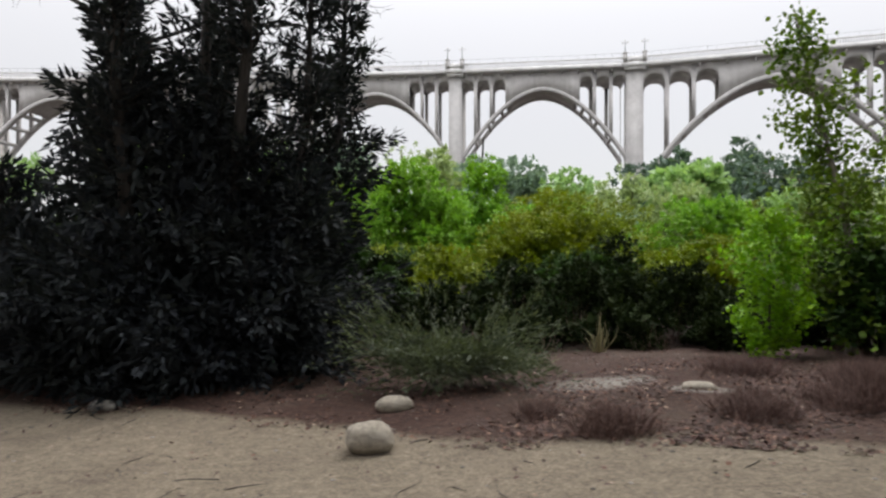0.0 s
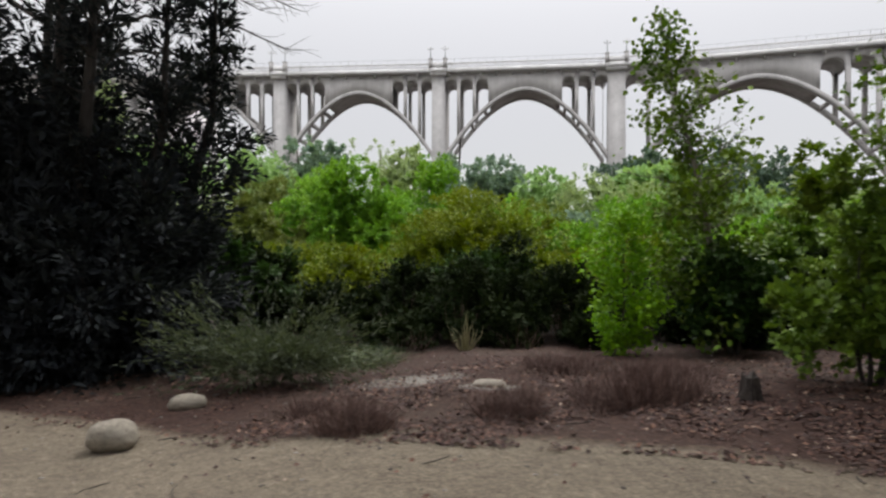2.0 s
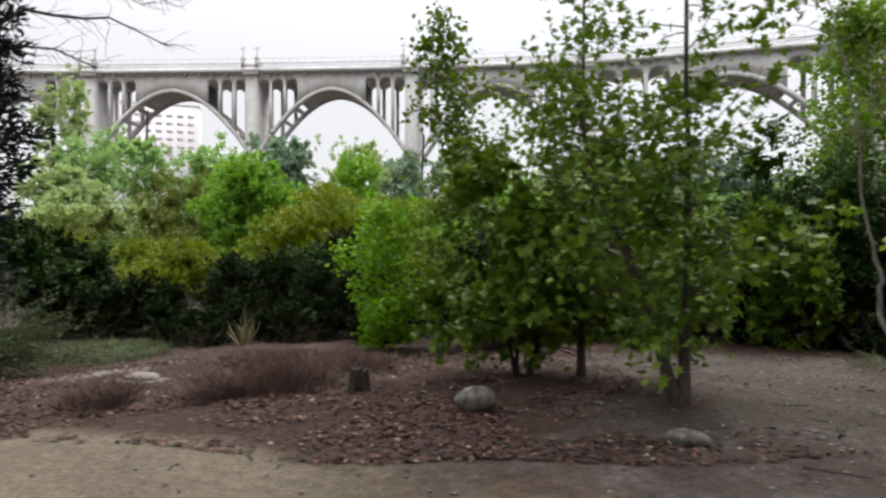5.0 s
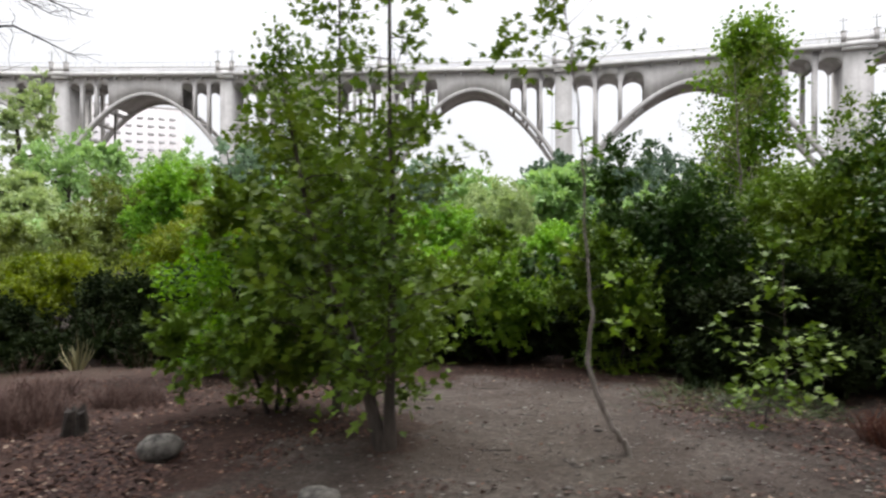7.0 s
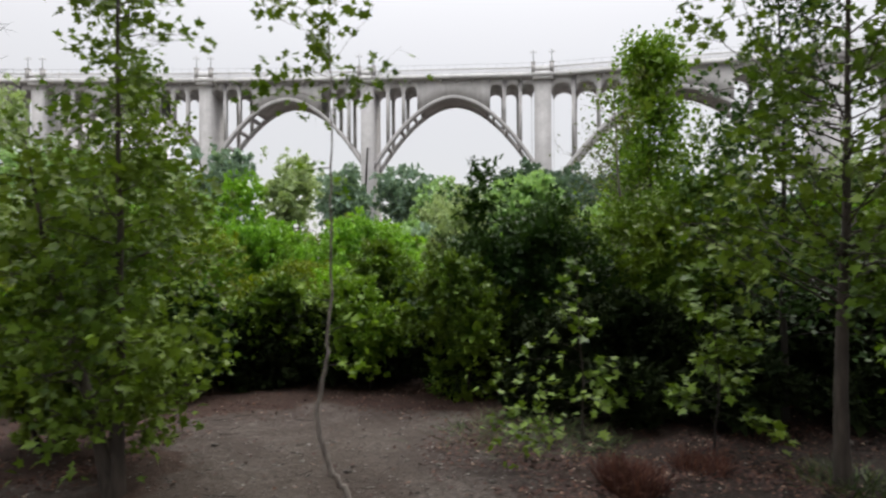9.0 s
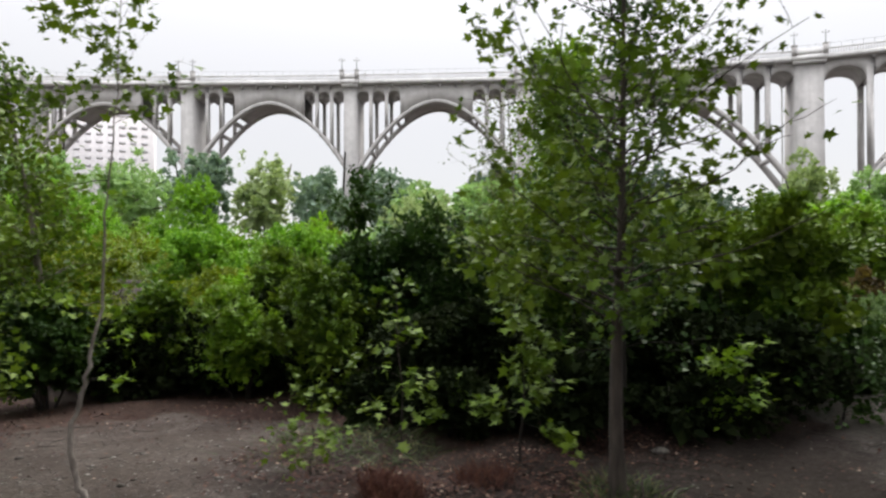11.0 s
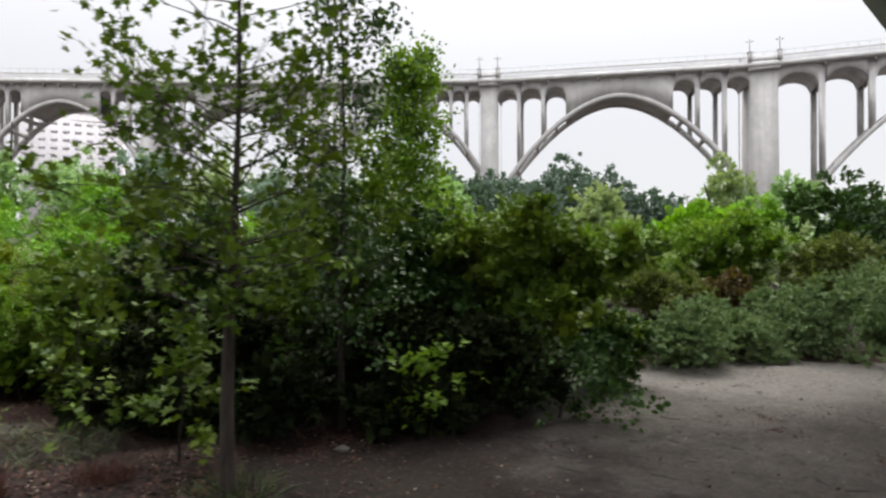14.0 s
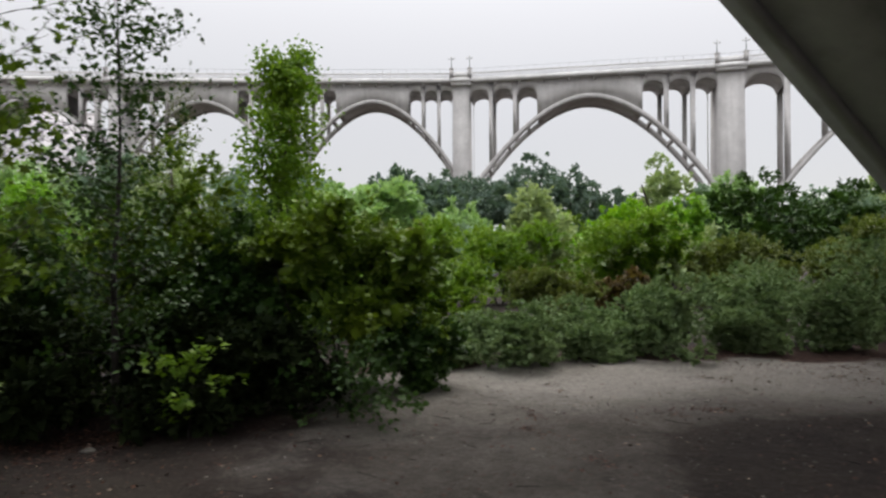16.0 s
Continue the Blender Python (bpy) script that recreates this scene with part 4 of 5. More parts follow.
# low bushes added where shade lies, with the shade put into their colour
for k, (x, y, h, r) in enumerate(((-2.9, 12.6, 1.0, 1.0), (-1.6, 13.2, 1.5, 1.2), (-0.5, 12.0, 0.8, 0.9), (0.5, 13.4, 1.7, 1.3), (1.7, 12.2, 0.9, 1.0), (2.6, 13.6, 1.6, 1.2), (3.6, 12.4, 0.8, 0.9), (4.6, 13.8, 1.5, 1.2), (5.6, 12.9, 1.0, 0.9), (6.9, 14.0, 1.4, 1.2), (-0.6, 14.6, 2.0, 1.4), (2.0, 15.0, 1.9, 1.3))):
    shrub("bush", "leafy undergrowth coloured shade-dark at the bushes' foot", "bush", x, y, h, r, r * 0.8, LEAF_SHADE, 3600, 0.10, "simple", 7, 130 + k, T, 0.36, 0.085, spread=0.6, lift=0.4)
    blades("weed", "thin dry stalks rising from the undergrowth", "weed", x + 0.3, y - 0.7, 0.6, h * 0.8, DRY_STEM, 40, 0.005, 150 + k, 0.4, group="dry stalks", tuft=0.6)

# mounds of ivy along the far rim of the clearing
for k, (x, y, h, rx, ry) in enumerate(((22.3, 14.1, 1.45, 1.35, 1.3), (24.1, 14.5, 1.0, 1.0, 1.0), (25.8, 14.9, 1.7, 1.5, 1.4), (27.8, 14.9, 1.1, 1.0, 0.9), (29.0, 16.6, 2.5, 1.8, 1.6), (30.2, 15.0, 1.75, 1.4, 1.1), (33.4, 17.8, 3.0, 2.1, 1.8), (32.8, 15.3, 1.2, 1.4, 0.9), (35.8, 16.7, 2.3, 1.8, 1.6), (38.6, 18.8, 3.2, 2.5, 2.1), (37.0, 15.6, 1.3, 1.6, 1.0), (20.6, 14.4, 0.8, 1.1, 1.0), (24.6, 17.2, 1.2, 1.7, 1.3), (27.1, 18.9, 1.7, 1.8, 1.4), (21.8, 17.0, 0.9, 1.5, 1.2), (31.2, 19.8, 2.4, 2.0, 1.5))):
    shrub("ivy_mound", "sprawling mound of dusty green ivy", "ivy", x, y - 0.35, h, rx, ry, LEAF_IVY, 14500, 0.062, "broad", 7, 40 + k, "ivy along the clearing", 0.50, 0.018, flat=0.72, stems=0, lift=0.26, shoot=0.3)


# ---- near trees, along the walk ----


def build_evergreen(x, y):
    """A huge dark evergreen: several leaders, hundreds of upturned boughs, each a spray of lance-shaped leaves."""
    rng = np.random.default_rng(60)
    thing = holder("evergreen_tree", x, y, ground_z(x, y), "huge dense blackish-green evergreen reaching the ground", "tree")
    leaders = []
    for lx, ly, top, lean in ((0.5, 0.2, 10.4, 0.1), (1.5, -0.4, 9.0, 0.2), (-1.1, 0.2, 7.0, 0.0), (0.6, 0.9, 9.8, 0.1), (-2.9, -0.4, 3.4, 0.0), (2.2, 0.5, 7.2, 0.1), (-0.4, -1.0, 8.0, 0.0), (2.3, -0.3, 3.2, 0.1), (-3.6, 0.6, 2.6, 0.0), (2.5, 1.7, 7.8, 0.1)):
        leaders.append([np.array((0.25 * lx, 0.25 * ly, 0.0)), np.array((0.75 * lx, 0.75 * ly, 0.25 * top)), np.array((lx, ly, 0.6 * top)), np.array((lx + lean, ly, top))])
    P, W, boughs = [], [], []
    for k in range(1450):
        line = leaders[k % len(leaders)]
        top = line[-1][2]
        f = rng.uniform(0.0, 1.0) ** 1.5
        o = along(line, min(0.999, f))
        a = rng.uniform(0, 6.283)
        ln = (1.9 * (1 - f) ** 0.8 + 0.35) * rng.uniform(0.4, 1.1)
        rise = rng.uniform(-0.15, 0.5) + 0.9 * f
        lp = wander(rng, o, (math.cos(a), math.sin(a), rise), ln, 6, 0.12, 0.05)
        boughs.append((lp, [0.02 * (1 - 0.14 * i) for i in range(7)]))
        m = int((34 + 30 * ln) * (1.15 - 0.5 * f))
        q = rng.uniform(0.15, 1.0, m) ** 0.7
        base = np.array([along(lp, min(0.999, v)) for v in q])
        d = unit(lp[-1] - lp[0])
        side = rng.normal(size=(m, 3))
        P.append(base + side * (0.05 + 0.16 * (1 - q[:, None]) * ln * 0.6))
        W.append(d + side * 0.55 + np.array([0, 0, -0.25]))
    # low boughs sweep over the ground all round
    for k in range(330):
        a = rng.uniform(0, 6.283)
        o = np.array((rng.uniform(-3.0, 1.9), rng.uniform(-0.6, 0.6), rng.uniform(0.1, 1.5)))
        ln = rng.uniform(1.2, 2.7)
        lp = wander(rng, o, (math.cos(a), math.sin(a), rng.uniform(-0.05, 0.3)), ln, 6, 0.12, -0.03)
        lp = [np.array((q[0], q[1], max(q[2], 0.06))) for q in lp]
        boughs.append((lp, [0.018 * (1 - 0.14 * i) for i in range(7)]))
        m = int(40 + 30 * ln)
        q = rng.uniform(0.2, 1.0, m) ** 0.7
        side = rng.normal(size=(m, 3))
        P.append(np.array([along(lp, min(0.999, v)) for v in q]) + side * 0.13)
        W.append(unit(lp[-1] - lp[0]) + side * 0.55 + np.array([0, 0, -0.2]))
    # the dense inside of the crown
    m = 9000
    z = 4.6 * rng.uniform(size=m) ** 1.1 + 0.1
    a, r = rng.uniform(0, 6.283, m), (3.3 - 0.42 * z) * np.sqrt(rng.uniform(0, 1, m))
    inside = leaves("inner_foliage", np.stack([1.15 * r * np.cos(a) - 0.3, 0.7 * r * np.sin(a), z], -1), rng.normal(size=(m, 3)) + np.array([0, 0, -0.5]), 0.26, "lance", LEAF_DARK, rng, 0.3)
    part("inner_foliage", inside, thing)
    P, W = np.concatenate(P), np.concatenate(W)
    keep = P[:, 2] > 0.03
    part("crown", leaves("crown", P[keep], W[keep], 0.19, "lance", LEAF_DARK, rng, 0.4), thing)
    tagged(part("branchwork", tubes("branchwork", boughs, BARK_DARK, 4), thing), kind="stuff")
    for line in leaders:
        part("trunk", tubes("trunk", [(line, [0.2, 0.14, 0.08, 0.015])], BARK_DARK, 8), thing)


build_evergreen(-6.5, 9.35)
sage = shrub("bush", "grey sage-green feathery shrub at the track's rim", "bush", -1.6, 7.7, 0.75, 1.15, 0.8, LEAF_GREY, 4200, 0.085, "narrow", 9, 61, "", 0.36, 0.10, flat=0.3, stems=6)
rng_sage = np.random.default_rng(62)
spray_at, spray_way = [], []
for k in range(230):
    a = rng_sage.uniform(0, 6.283)
    line = wander(rng_sage, (0.35 * math.cos(a), 0.25 * math.sin(a), 0.25), (math.cos(a), 0.7 * math.sin(a), rng_sage.uniform(0.1, 1.3)), rng_sage.uniform(0.6, 1.75), 6, 0.12, -0.07)
    for q in rng_sage.uniform(0.25, 1.0, 26):
        spray_at.append(along(line, min(0.999, q)) + rng_sage.normal(size=3) * 0.025)
        spray_way.append(np.array(line[-1]) - np.array(line[0]) + rng_sage.normal(size=3) * 0.5)
spray_at, spray_way = np.array(spray_at), np.array(spray_way)
spray_ok = spray_at[:, 2] > 0.03
part("spray", leaves("spray", spray_at[spray_ok], spray_way[spray_ok], 0.10, "narrow", LEAF_GREY, rng_sage, 0.3), sage)

tree("sapling", "bright green young tree with fresh leaves", 3.75, 10.5, [(0, 0, -0.05), (0.03, 0.05, 1.1), (0.0, 0.0, 2.4)], [0.03], 50, LEAF_BRIGHT, 0.085, "broad", 70, 0.9, 0.03, 6, 16, BARK, 0.05, 0.10)
tree("tree", "slender tree with ragged foliage and a thin tip", 5.5, 11.3, [(0, 0, -0.05), (0.05, 0, 1.6), (-0.2, 0.1, 3.2), (-0.55, 0.2, 4.6), (-0.9, 0.25, 6.4)], [0.09], 110, LEAF_MID, 0.11, "broad", 71, 1.5, 0.05, 6, 12, BARK_PALE, 0.1, 0.15, taper=0.62, thin=0.85)
shrub("bush", "dark leafy growth round the slender tree's foot", "bush", 5.8, 11.0, 2.2, 1.05, 0.9, LEAF_DEEP, 8000, 0.10, "broad", 14, 74, "", 0.34, 0.06)
tree("tree", "slim straight young tree with airy lobed leaves", 6.75, 7.3, [(0, 0, -0.05), (0.02, 0, 1.6), (0.05, 0.05, 3.2), (0.0, 0.1, 6.4)], [0.05], 80, LEAF_MID, 0.10, "lobed", 72, 1.4, 0.05, 5, 13, BARK, 0.08, 0.13, taper=0.45, thin=0.55)
tree("tree", "two-stemmed young tree with mixed green leaves", 7.5, 6.0,
     [[(0, 0, -0.05), (-0.25, 0.05, 0.9), (-0.7, 0.2, 2.0), (-1.05, 0.3, 3.4)], [(0.05, 0.0, -0.05), (0.08, 0.0, 1.5), (0.05, 0.0, 3.0), (0.08, 0.05, 6.6)]],
     [0.075, 0.06], 84, LEAF_MID, 0.105, "lobed", 73, 1.25, 0.17, 5, 9, BARK, 0.1, 0.12, taper=0.5, thin=0.5)
shrub("bush", "leafy green growth round the young tree's foot", "bush", 6.0, 7.3, 2.25, 1.15, 0.85, LEAF_MID, 6000, 0.09, "lobed", 15, 74, "", 0.32, 0.06, shoot=0.8)
bent = tree("sapling", "thin bent sapling with a crooked grey stem", 9.62, 5.22,
     [(0.17, 0.62, -0.05), (0.09, 0.63, 0.10), (0.0, 0.64, 0.24), (-0.12, 0.69, 0.47), (-0.19, 0.78, 0.73), (-0.18, 0.93, 0.92), (-0.13, 0.95, 1.2), (-0.13, 1.03, 1.42), (-0.14, 1.22, 1.8), (-0.15, 1.28, 2.5), (-0.17, 1.34, 2.9), (-0.21, 1.53, 3.55), (-0.27, 1.73, 4.3), (-0.32, 1.9, 5.7)],
     [0.034], 17, LEAF_MID, 0.115, "lobed", 75, 1.35, 0.86, 4, 6, BARK_PALE, -0.05, 0.10, taper=0.0, thin=0.0)
rng_sprig = np.random.default_rng(175)
for x, y, z, dx in ((-0.15, 0.95, 1.15, 0.5), (-0.14, 1.05, 1.45, 0.55), (-0.15, 1.2, 1.75, -0.4), (-0.16, 1.3, 2.6, 0.45), (-0.19, 1.4, 3.1, -0.45)):
    way = np.array((dx, rng_sprig.uniform(-0.4, 0.2), 0.12))
    twig = wander(rng_sprig, (x, y, z), way, 0.42, 4, 0.15)
    sprig = part("sprig", leaves("sprig", np.array([along(twig, q) for q in rng_sprig.uniform(0.35, 0.99, 11)]) + rng_sprig.normal(size=(11, 3)) * 0.05, np.tile(way, (11, 1)) + rng_sprig.normal(size=(11, 3)) * 0.4, 0.10, "lobed", LEAF_LIGHT, rng_sprig, 0.7), bent)
    part("twig", tubes("twig", [(twig, [0.006, 0.005, 0.004, 0.003, 0.002])], BARK_DARK, 4), sprig)
tree("sapling", "low sapling with drooping bright lobed leaves", 12.3, 8.2, [(0, 0, -0.03), (0.0, 0, 0.8), (-0.08, 0, 2.3)], [0.018], 20, LEAF_MID, 0.125, "lobed", 76, 1.0, 0.18, 3, 5, BARK, 0.25, 0.05, flat=0.8)
tree("tree", "thin feathery olive tree with sparse leaves", 14.3, 14.3, [(0, 0, -0.05), (0.1, 0, 2.5), (0.0, 0.1, 4.4), (-0.1, 0.1, 6.4)], [0.06], 46, LEAF_OLIVE, 0.085, "simple", 77, 2.0, 0.15, 6, 8, BARK_PALE, -0.1, 0.16, thin=0.5)
tree("tree", "straight-trunked young tree with lobed leaves", 14.65, 6.75, [(0, 0, -0.05), (0.0, 0, 1.4), (0.05, 0.02, 2.6), (0.1, 0.05, 4.2), (0.15, 0.05, 7.8)], [0.082], 88, LEAF_MID, 0.11, "lobed", 78, 2.5, 0.32, 5, 10, BARK, 0.02, 0.10, taper=0.35, thin=0.45)
tree("sapling", "small sapling with drooping lobed leaf sprays", 13.75, 7.7, [(0, 0, -0.03), (0.05, 0, 0.9), (0.0, 0.1, 2.3)], [0.016], 26, LEAF_MID, 0.13, "lobed", 86, 0.85, 0.25, 3, 7, BARK_DARK, 0.25, 0.05, flat=0.8)
tree("sapling", "low sapling with bright leaf sprays", 16.75, 8.7, [(0, 0, -0.03), (0.05, 0, 0.6), (0.2, -0.1, 1.25)], [0.014], 20, LEAF_LIGHT, 0.12, "lobed", 87, 0.8, 0.25, 3, 7, BARK_DARK, 0.2, 0.05, flat=0.8)
tree("sapling", "low straggling shrub stem with long arching sprays", 18.7, 9.6, [(0, 0, -0.03), (0.1, 0, 0.5), (0.35, -0.1, 1.1)], [0.02], 40, LEAF_DEEP, 0.09, "broad", 88, 1.5, 0.1, 5, 7, BARK_DARK, 0.2, 0.07)
tree("tree", "thin dark-stemmed tree with small leaves", 15.42, 9.4, [(0, 0, -0.05), (0.0, 0, 2.4), (0.05, 0.1, 4.4), (0.0, 0.1, 6.8)], [0.06], 80, LEAF_DEEP, 0.085, "broad", 79, 1.45, 0.12, 6, 7, BARK_DARK, 0.0, 0.13, taper=0.1, thin=0.0)
tree("tree", "tall narrow light green tree", 16.1, 18.1, [(0, 0, -0.05), (0.0, 0, 3.0), (0.0, 0, 8.4)], [0.13], 190, LEAF_LIGHT, 0.125, "broad", 80, 2.5, 0.06, 7, 15, BARK, 0.0, 0.2, taper=0.5, thin=0.1)
shrub("tree", "spreading small tree with several thin stems", "tree", 18.6, 11.9, 3.5, 2.25, 1.7, LEAF_MID, 15000, 0.10, "broad", 30, 81, "", 0.23, 0.06, stems=5, low=0.3, lift=0.52, spread=0.35, shoot=0.8)
shrub("bush", "dense dark green bush beside the small tree", "bush", 16.5, 11.6, 3.1, 1.5, 1.3, LEAF_DEEP, 12000, 0.10, "broad", 16, 85, T, 0.33, 0.06)
shrub("bush", "low green bush at the small tree's edge", "bush", 19.9, 11.6, 1.5, 0.95, 0.9, LEAF_DEEP, 5500, 0.09, "broad", 10, 84, T, 0.36, 0.06)
shrub("bush", "leafy skirt coloured shade-dark under the small tree", "bush", 17.5, 10.1, 1.4, 1.35, 0.9, LEAF_SHADE, 6500, 0.09, "broad", 9, 82, "", 0.40, 0.09)
# low fill shrubs; the deep shade is put into their leaf colour
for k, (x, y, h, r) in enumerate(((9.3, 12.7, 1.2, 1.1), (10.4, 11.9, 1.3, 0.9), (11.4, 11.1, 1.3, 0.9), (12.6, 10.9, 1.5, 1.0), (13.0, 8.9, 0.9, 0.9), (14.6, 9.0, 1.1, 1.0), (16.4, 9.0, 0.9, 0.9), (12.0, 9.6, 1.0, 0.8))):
    shrub("bush", "low shrub coloured dark for deep tree shade", "bush", x, y, h, r, r * 0.7, LEAF_SHADE, 3000, 0.10, "simple", 10, 90 + k, T, 0.4, 0.08)
tree("sapling", "low weedy seedling with lobed leaves", 11.45, 6.9, [(0, 0, -0.03), (0.03, 0, 0.4), (0.0, 0, 0.85)], [0.010], 16, LEAF_MID, 0.085, "lobed", 83, 0.8, 0.1, 3, 5, BARK_DARK, 0.15, 0.05, flat=0.8)


def build_dead_tree(x, y):
    rng = np.random.default_rng(84)
    thing = holder("dead_tree", x, y, ground_z(x, y), "bare leafless tree with long drooping fine twigs", "tree")
    trunk = [np.array(p) for p in ((0, 0, -0.1), (0.3, 0, 4.0), (0.8, -0.3, 8.5), (1.2, -0.5, 13.0), (1.4, -0.5, 16.5))]
    part("trunk", tubes("trunk", [(trunk, [0.30, 0.25, 0.2, 0.13, 0.05])], BARK_DARK, 8), thing)
    twigs = []
    # long limbs arch over to the side of the walk and hang down
    for k, (z, tx, ty, tz) in enumerate(((9.5, 11.2, -1.2, 9.6), (11.5, 10.0, -0.6, 11.2), (12.5, 11.6, -1.6, 10.8), (8.0, 8.6, -1.4, 8.6), (13.5, 8.5, 1.5, 13.5), (10.5, -6, -2, 12.5), (12.0, 3.0, -5, 14.5), (9.0, 6.5, -2.5, 7.6))):
        a = along(trunk, z / 16.5)
        b = np.array((tx, ty, tz))
        mid = (a + b) / 2 + np.array((0, 0, 2.6))
        pts = [a * (1 - q) ** 2 + mid * 2 * q * (1 - q) + b * q ** 2 + rng.normal(size=3) * 0.08 for q in np.linspace(0, 1, 10)]
        part("limb", tubes("limb", [(pts, [0.115 * (1 - 0.095 * i) for i in range(10)])], BARK_DARK, 6), thing)
        for j in range(34):
            q = along(pts, rng.uniform(0.35, 1.0))
            d = unit(b - a + rng.normal(size=3) * 3.2 + np.array((0, 0, -2.2)))
            tp = wander(rng, q, d, rng.uniform(0.5, 1.9), 4, 0.22, -0.05)
            twigs.append((tp, [0.014, 0.011, 0.009, 0.007, 0.004]))
    tagged(part("branchwork", tubes("branchwork", twigs, BARK_DARK, 4), thing), kind="stuff")


build_dead_tree(-17.6, 23.0)

# ---- stones, stump, dry brush, grass ----
def stone(name, label, x, y, sx, sy, sz, material, seed, sink=0.25, turn=0.0):
    bm = bmesh.new()
    bmesh.ops.create_icosphere(bm, subdivisions=4, radius=1.0)
    for v in bm.verts:
        c = v.co.copy()
        k = 1 + 0.15 * noise.noise(c * 1.2 + Vector((seed, 0, 0))) + 0.07 * abs(noise.noise(c * 2.6 + Vector((0, seed, 0)))) + 0.04 * noise.noise(c * 6) + 0.015 * noise.noise(c * 13)
        v.co = Vector((c.x * sx * k, c.y * sy * k, c.z * sz * k))
    me = bpy.data.meshes.new(name)
    bm.to_mesh(me)
    bm.free()
    me.polygons.foreach_set("use_smooth", np.ones(len(me.polygons), dtype=bool))
    me.materials.append(material)
    ob = new(name, me)
    ob.location, ob.rotation_euler = (x, y, ground_z(x, y) + sz * (1 - 2 * sink)), (0, 0, turn)
    return tagged(ob, label, "rock")


stone("boulder", "rounded pale grey boulder lying on the dirt track", -2.05, 5.08, 0.235, 0.2, 0.155, BOULDER, 3, 0.12)
stone("boulder", "flat pale grey stone at the verge", -2.1, 6.55, 0.22, 0.17, 0.10, BOULDER, 8, 0.2, 0.2)
stone("rock", "mottled grey rock lying among dead leaves", 5.52, 5.6, 0.19, 0.16, 0.13, ROCK_DARK, 12, 0.15, 0.4)
stone("rock", "flat pale stone in the verge", 1.5, 6.85, 0.2, 0.14, 0.06, BOULDER, 17, 0.3)
stone("rock", "low grey stone beside the track", 7.2, 4.75, 0.16, 0.12, 0.08, ROCK_DARK, 21, 0.3)
stone("rock", "angular pale stone beside the track", 8.7, 4.2, 0.16, 0.11, 0.08, ROCK_DARK, 25, 0.25, 0.3)
stone("rock", "low dark stone near the thicket", 15.6, 8.3, 0.10, 0.08, 0.05, ROCK_DARK, 31, 0.35)
stone("rock", "small grey stone at the foot of the evergreen", -6.1, 6.9, 0.17, 0.12, 0.10, ROCK_DARK, 33, 0.3)


def build_stump():
    V, F = [], []
    ring = 14
    for i, (z, r) in enumerate(((-0.05, 0.15), (0.04, 0.12), (0.14, 0.10), (0.25, 0.085))):
        for k in range(ring):
            a = 2 * math.pi * k / ring
            q = r * (1 + 0.4 * noise.noise((math.cos(a) * 2, math.sin(a) * 2, z * 3)))
            V.append((q * math.cos(a), q * math.sin(a), z + (0.12 * noise.noise((math.cos(a) * 1.7, math.sin(a) * 1.7, 1)) if i == 3 else 0)))
    for i in range(3):
        F += [(i * ring + k, i * ring + (k + 1) % ring, (i + 1) * ring + (k + 1) % ring, (i + 1) * ring + k) for k in range(ring)]
    V.append((0, 0, 0.21))
    for k in range(0, ring, 1):
        F.append((3 * ring + k, 3 * ring + (k + 1) % ring, len(V) - 1, len(V) - 1))
    me = bpy.data.meshes.new("tree_stump")
    me.from_pydata(V, [], [f if len(set(f)) == 4 else f[:3] for f in F])
    me.materials.append(WOOD_CUT)
    ob = new("tree_stump", me)
    ob.location = (4.25, 6.3, ground_z(4.25, 6.3))
    tagged(ob, "short weathered dark tree stump", "stump")


build_stump()

def brush(label, x, y, r, h, material, count, width, seed):
    """A low twiggy bush of several tufts leaning apart."""
    rng = random.Random(seed)
    thing = holder("dry_brush", x, y, ground_z(x, y), label, "dry brush", "dry brush on the verge")
    for k in range(5):
        a, q = 1.2566 * k + rng.uniform(-0.4, 0.4), r * rng.uniform(0.25, 0.5)
        tuft = blades("tuft", "", "", x + q * math.cos(a), y + q * math.sin(a), r * rng.uniform(0.5, 0.75), h * rng.uniform(0.7, 1.05), material, count // 5, width, seed * 7 + k, 0.45, tuft=0.6, bent=0.7)
        tuft.location = (q * math.cos(a), q * math.sin(a), tuft.location.z - thing.location.z)
        tuft.parent = thing


for k, (x, y, r, h, n) in enumerate(((0.3, 5.3, 0.5, 0.40, 900), (1.75, 5.75, 0.5, 0.40, 850), (3.35, 6.5, 0.7, 0.58, 1300), (3.9, 7.8, 0.6, 0.42, 700), (-0.4, 6.0, 0.35, 0.28, 350), (2.7, 6.1, 0.5, 0.32, 650), (2.5, 8.2, 0.7, 0.4, 650))):
    brush("dry brown twiggy brush on the leafy verge", x, y, r * 1.1, h * 0.95, DRY_STEM, int(n * 1.3), 0.0032, 200 + k)
brush("reddish dry fern-like brush", 12.35, 6.2, 0.42, 0.42, RED_STEM, 900, 0.005, 210)
brush("reddish dry brush under the trees", 13.3, 6.9, 0.4, 0.3, RED_STEM, 400, 0.004, 211)
blades("weed", "pale arching weed stalks", "weed", 0.95, 11.2, 0.35, 0.9, STRAW, 40, 0.012, 212, 0.5)
blades("grass", "patch of short green grass", "grass", -1.4, 10.0, 1.3, 0.2, GRASS, 2600, 0.006, 213, 0.0, "stuff", tuft=1.0)
blades("grass", "thin green weeds at the thicket's foot", "grass", 11.6, 8.0, 1.2, 0.16, GRASS, 700, 0.007, 214, 0.0, "stuff", tuft=1.0)
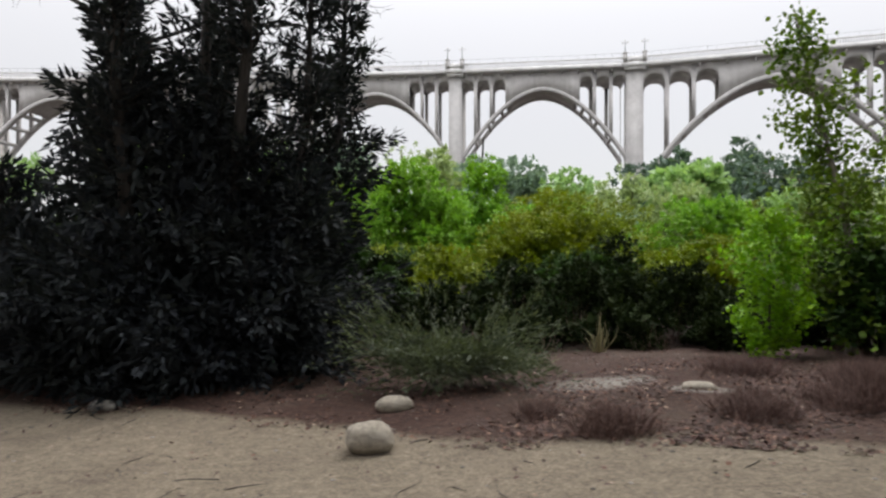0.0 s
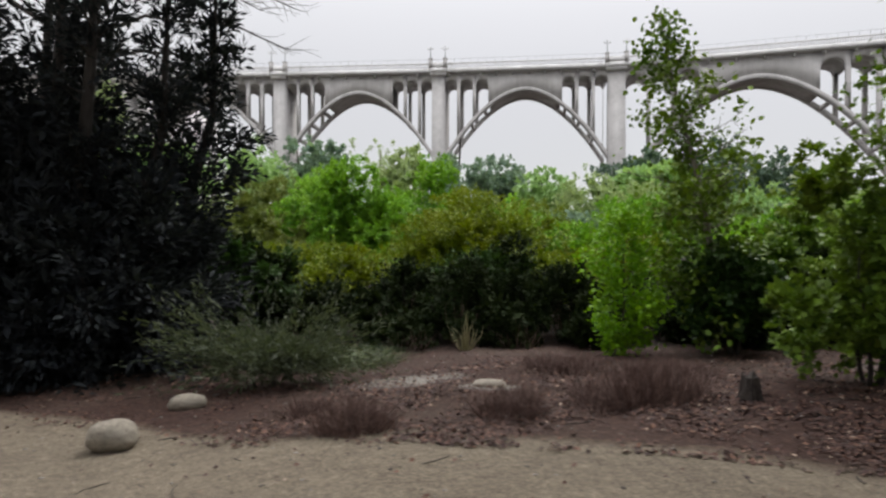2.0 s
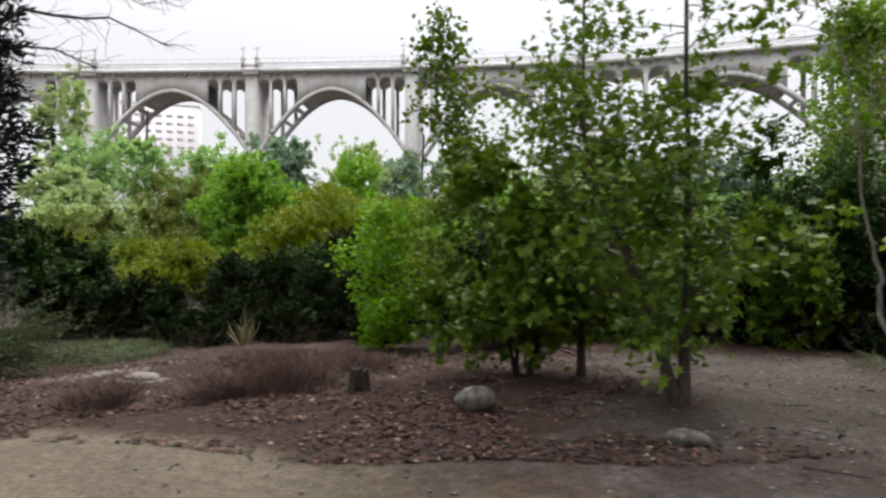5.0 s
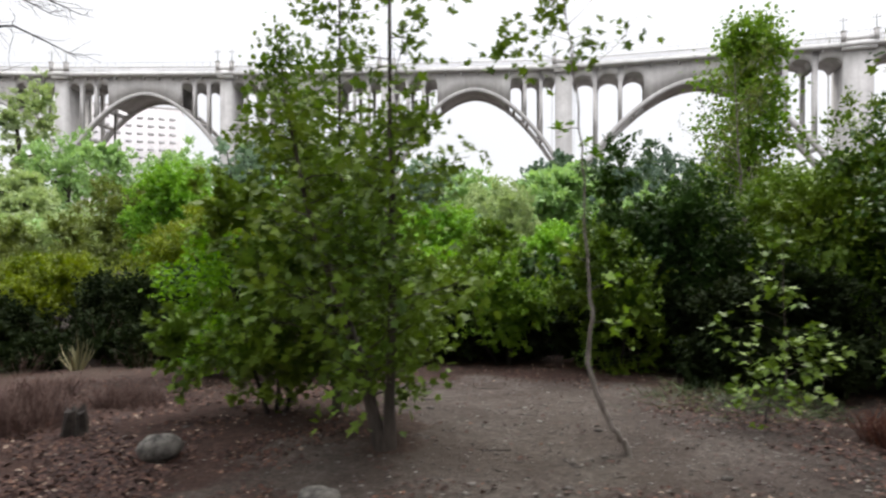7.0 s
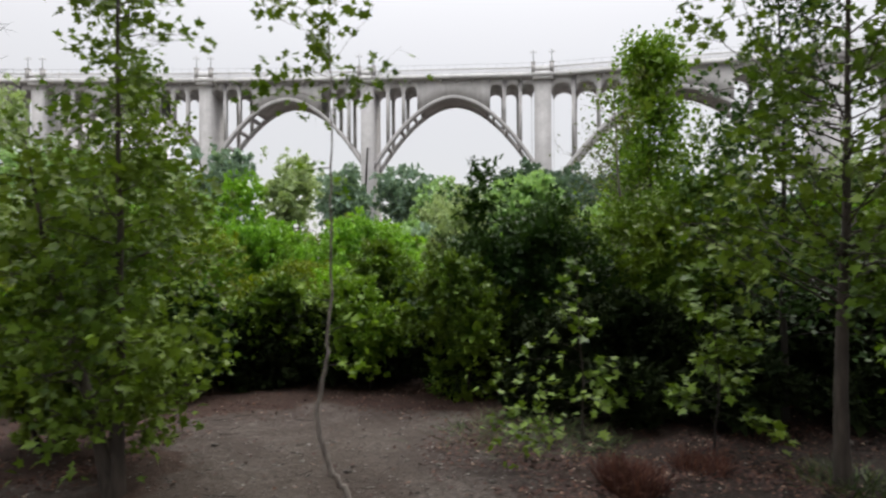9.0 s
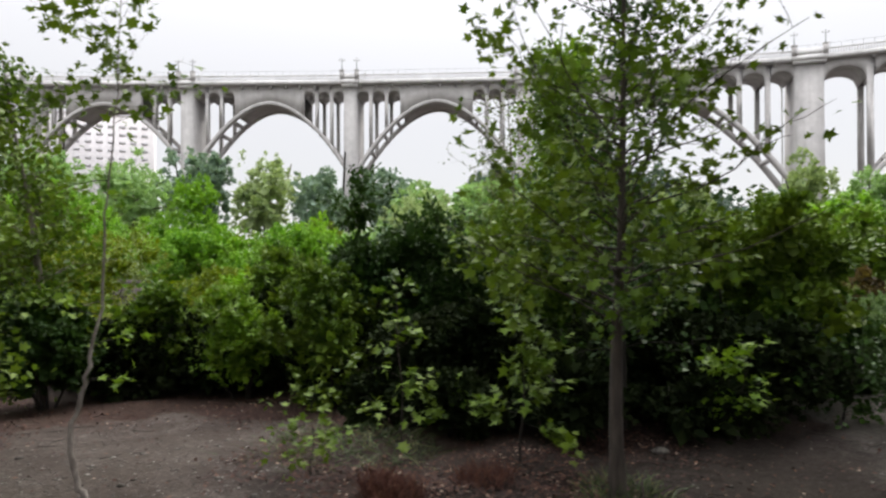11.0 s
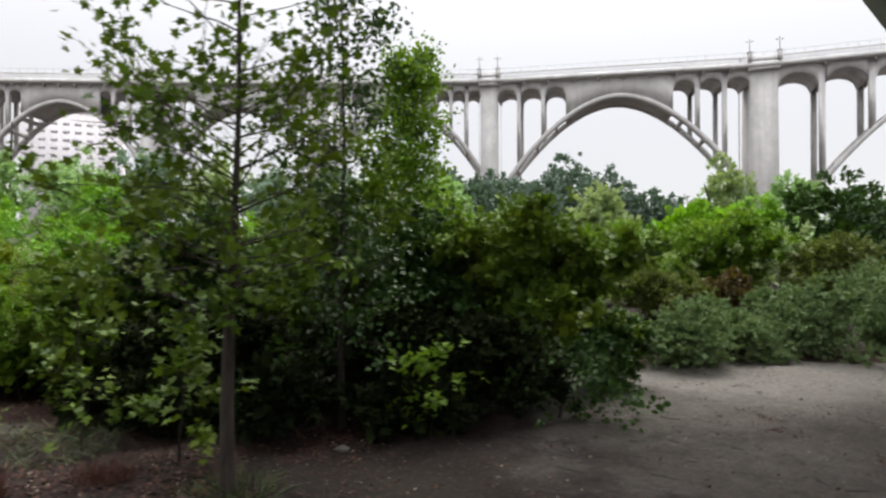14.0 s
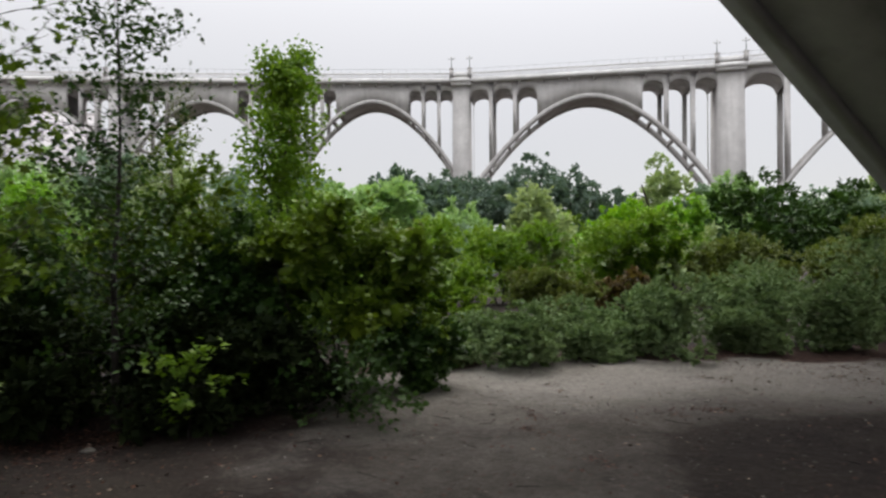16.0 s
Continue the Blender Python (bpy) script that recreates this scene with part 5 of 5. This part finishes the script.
blades("grass", "green weeds round the tree's foot", "grass", 14.7, 6.7, 0.6, 0.22, GRASS, 260, 0.008, 215, 0.2, "stuff", tuft=0.8)
blades("grass", "fresh grass by the ivy", "grass", 20.0, 14.2, 1.2, 0.35, GRASS, 2200, 0.008, 216, 0.0, "stuff", tuft=1.0)


# ---- leaf litter, pebbles and twigs ----
def scatter(name, label, category, count, area, density, material, size, seed, lift, shape):
    rng = np.random.default_rng(seed)
    pts = []
    x0, x1, y0, y1 = area
    while len(pts) < count:
        x, y = rng.uniform(x0, x1), y0 + (y1 - y0) * rng.uniform() ** 1.3
        if rng.uniform() < density(x, y):
            pts.append((x, y, ground_z(x, y) + lift * rng.uniform(0.3, 1.2)))
    P = np.array(pts)
    a = rng.uniform(0, 6.28, count)
    D = np.stack([np.cos(a), np.sin(a), rng.normal(size=count) * 0.25], -1)
    ob = new(name, leaves(name, P, D, size, shape, material, rng, 0.78))
    return tagged(ob, label, category, kind="stuff")


scatter("leaf_litter", "reddish brown dead leaves strewn over the verge", "leaf litter", 48000, (-9, 34, 3.2, 14), litter_at, LITTER, 0.044, 300, 0.02, "lobed")
scatter("leaf_scraps", "scraps of dry leaves on the bare dirt", "leaf litter", 900, (-9, 32, 1.5, 13), lambda x, y: 0.12 if x < 5 else 0.5, LITTER, 0.06, 301, 0.008, "simple")


def build_pebbles():
    rng = np.random.default_rng(310)
    base = [(1, 0, 0), (0, 1, 0), (-1, 0, 0), (0, -1, 0), (0, 0, 0.8), (0, 0, -0.8)]
    tri = [(0, 1, 4), (1, 2, 4), (2, 3, 4), (3, 0, 4), (1, 0, 5), (2, 1, 5), (3, 2, 5), (0, 3, 5)]
    V, F = [], []
    for k in range(8000):
        x, y = (rng.uniform(-8, 32), rng.uniform(1.5, 13)) if k % 3 else (rng.normal(9.6, 1.8), rng.normal(6.2, 1.6))
        r = 0.008 + 0.022 * rng.uniform() ** 3
        if rng.uniform() < 0.035:
            r *= 2
        t = rng.uniform(0, 6.28)
        z = ground_z(x, y)
        o = len(V)
        for bx, by, bz in base:
            q = rng.uniform(0.7, 1.2)
            V.append((x + r * q * (bx * math.cos(t) - by * math.sin(t)), y + r * q * (bx * math.sin(t) + by * math.cos(t)), z + 0.5 * r * q * bz + 0.1 * r))
        F += [(a + o, b + o, c + o) for a, b, c in tri]
    tagged(new("pebbles", mesh_from("pebbles", V, F, PEBBLE)), "small grey pebbles scattered on the dirt", "pebbles", kind="stuff")


build_pebbles()


def build_twigs():
    rng = np.random.default_rng(320)
    paths = []
    for k in range(260):
        x, y = rng.uniform(-8, 30), rng.uniform(2, 10)
        a = rng.uniform(0, 6.28)
        p = wander(rng, (x, y, 0), (math.cos(a), math.sin(a), 0), rng.uniform(0.1, 0.45), 3, 0.2)
        p = [(q[0], q[1], ground_z(q[0], q[1]) + 0.008) for q in p]
        paths.append((p, [0.005, 0.0045, 0.004, 0.002]))
    tagged(new("twigs", tubes("twigs", paths, BARK_DARK, 4)), "thin broken twigs lying on the ground", "twigs", kind="stuff")


build_twigs()
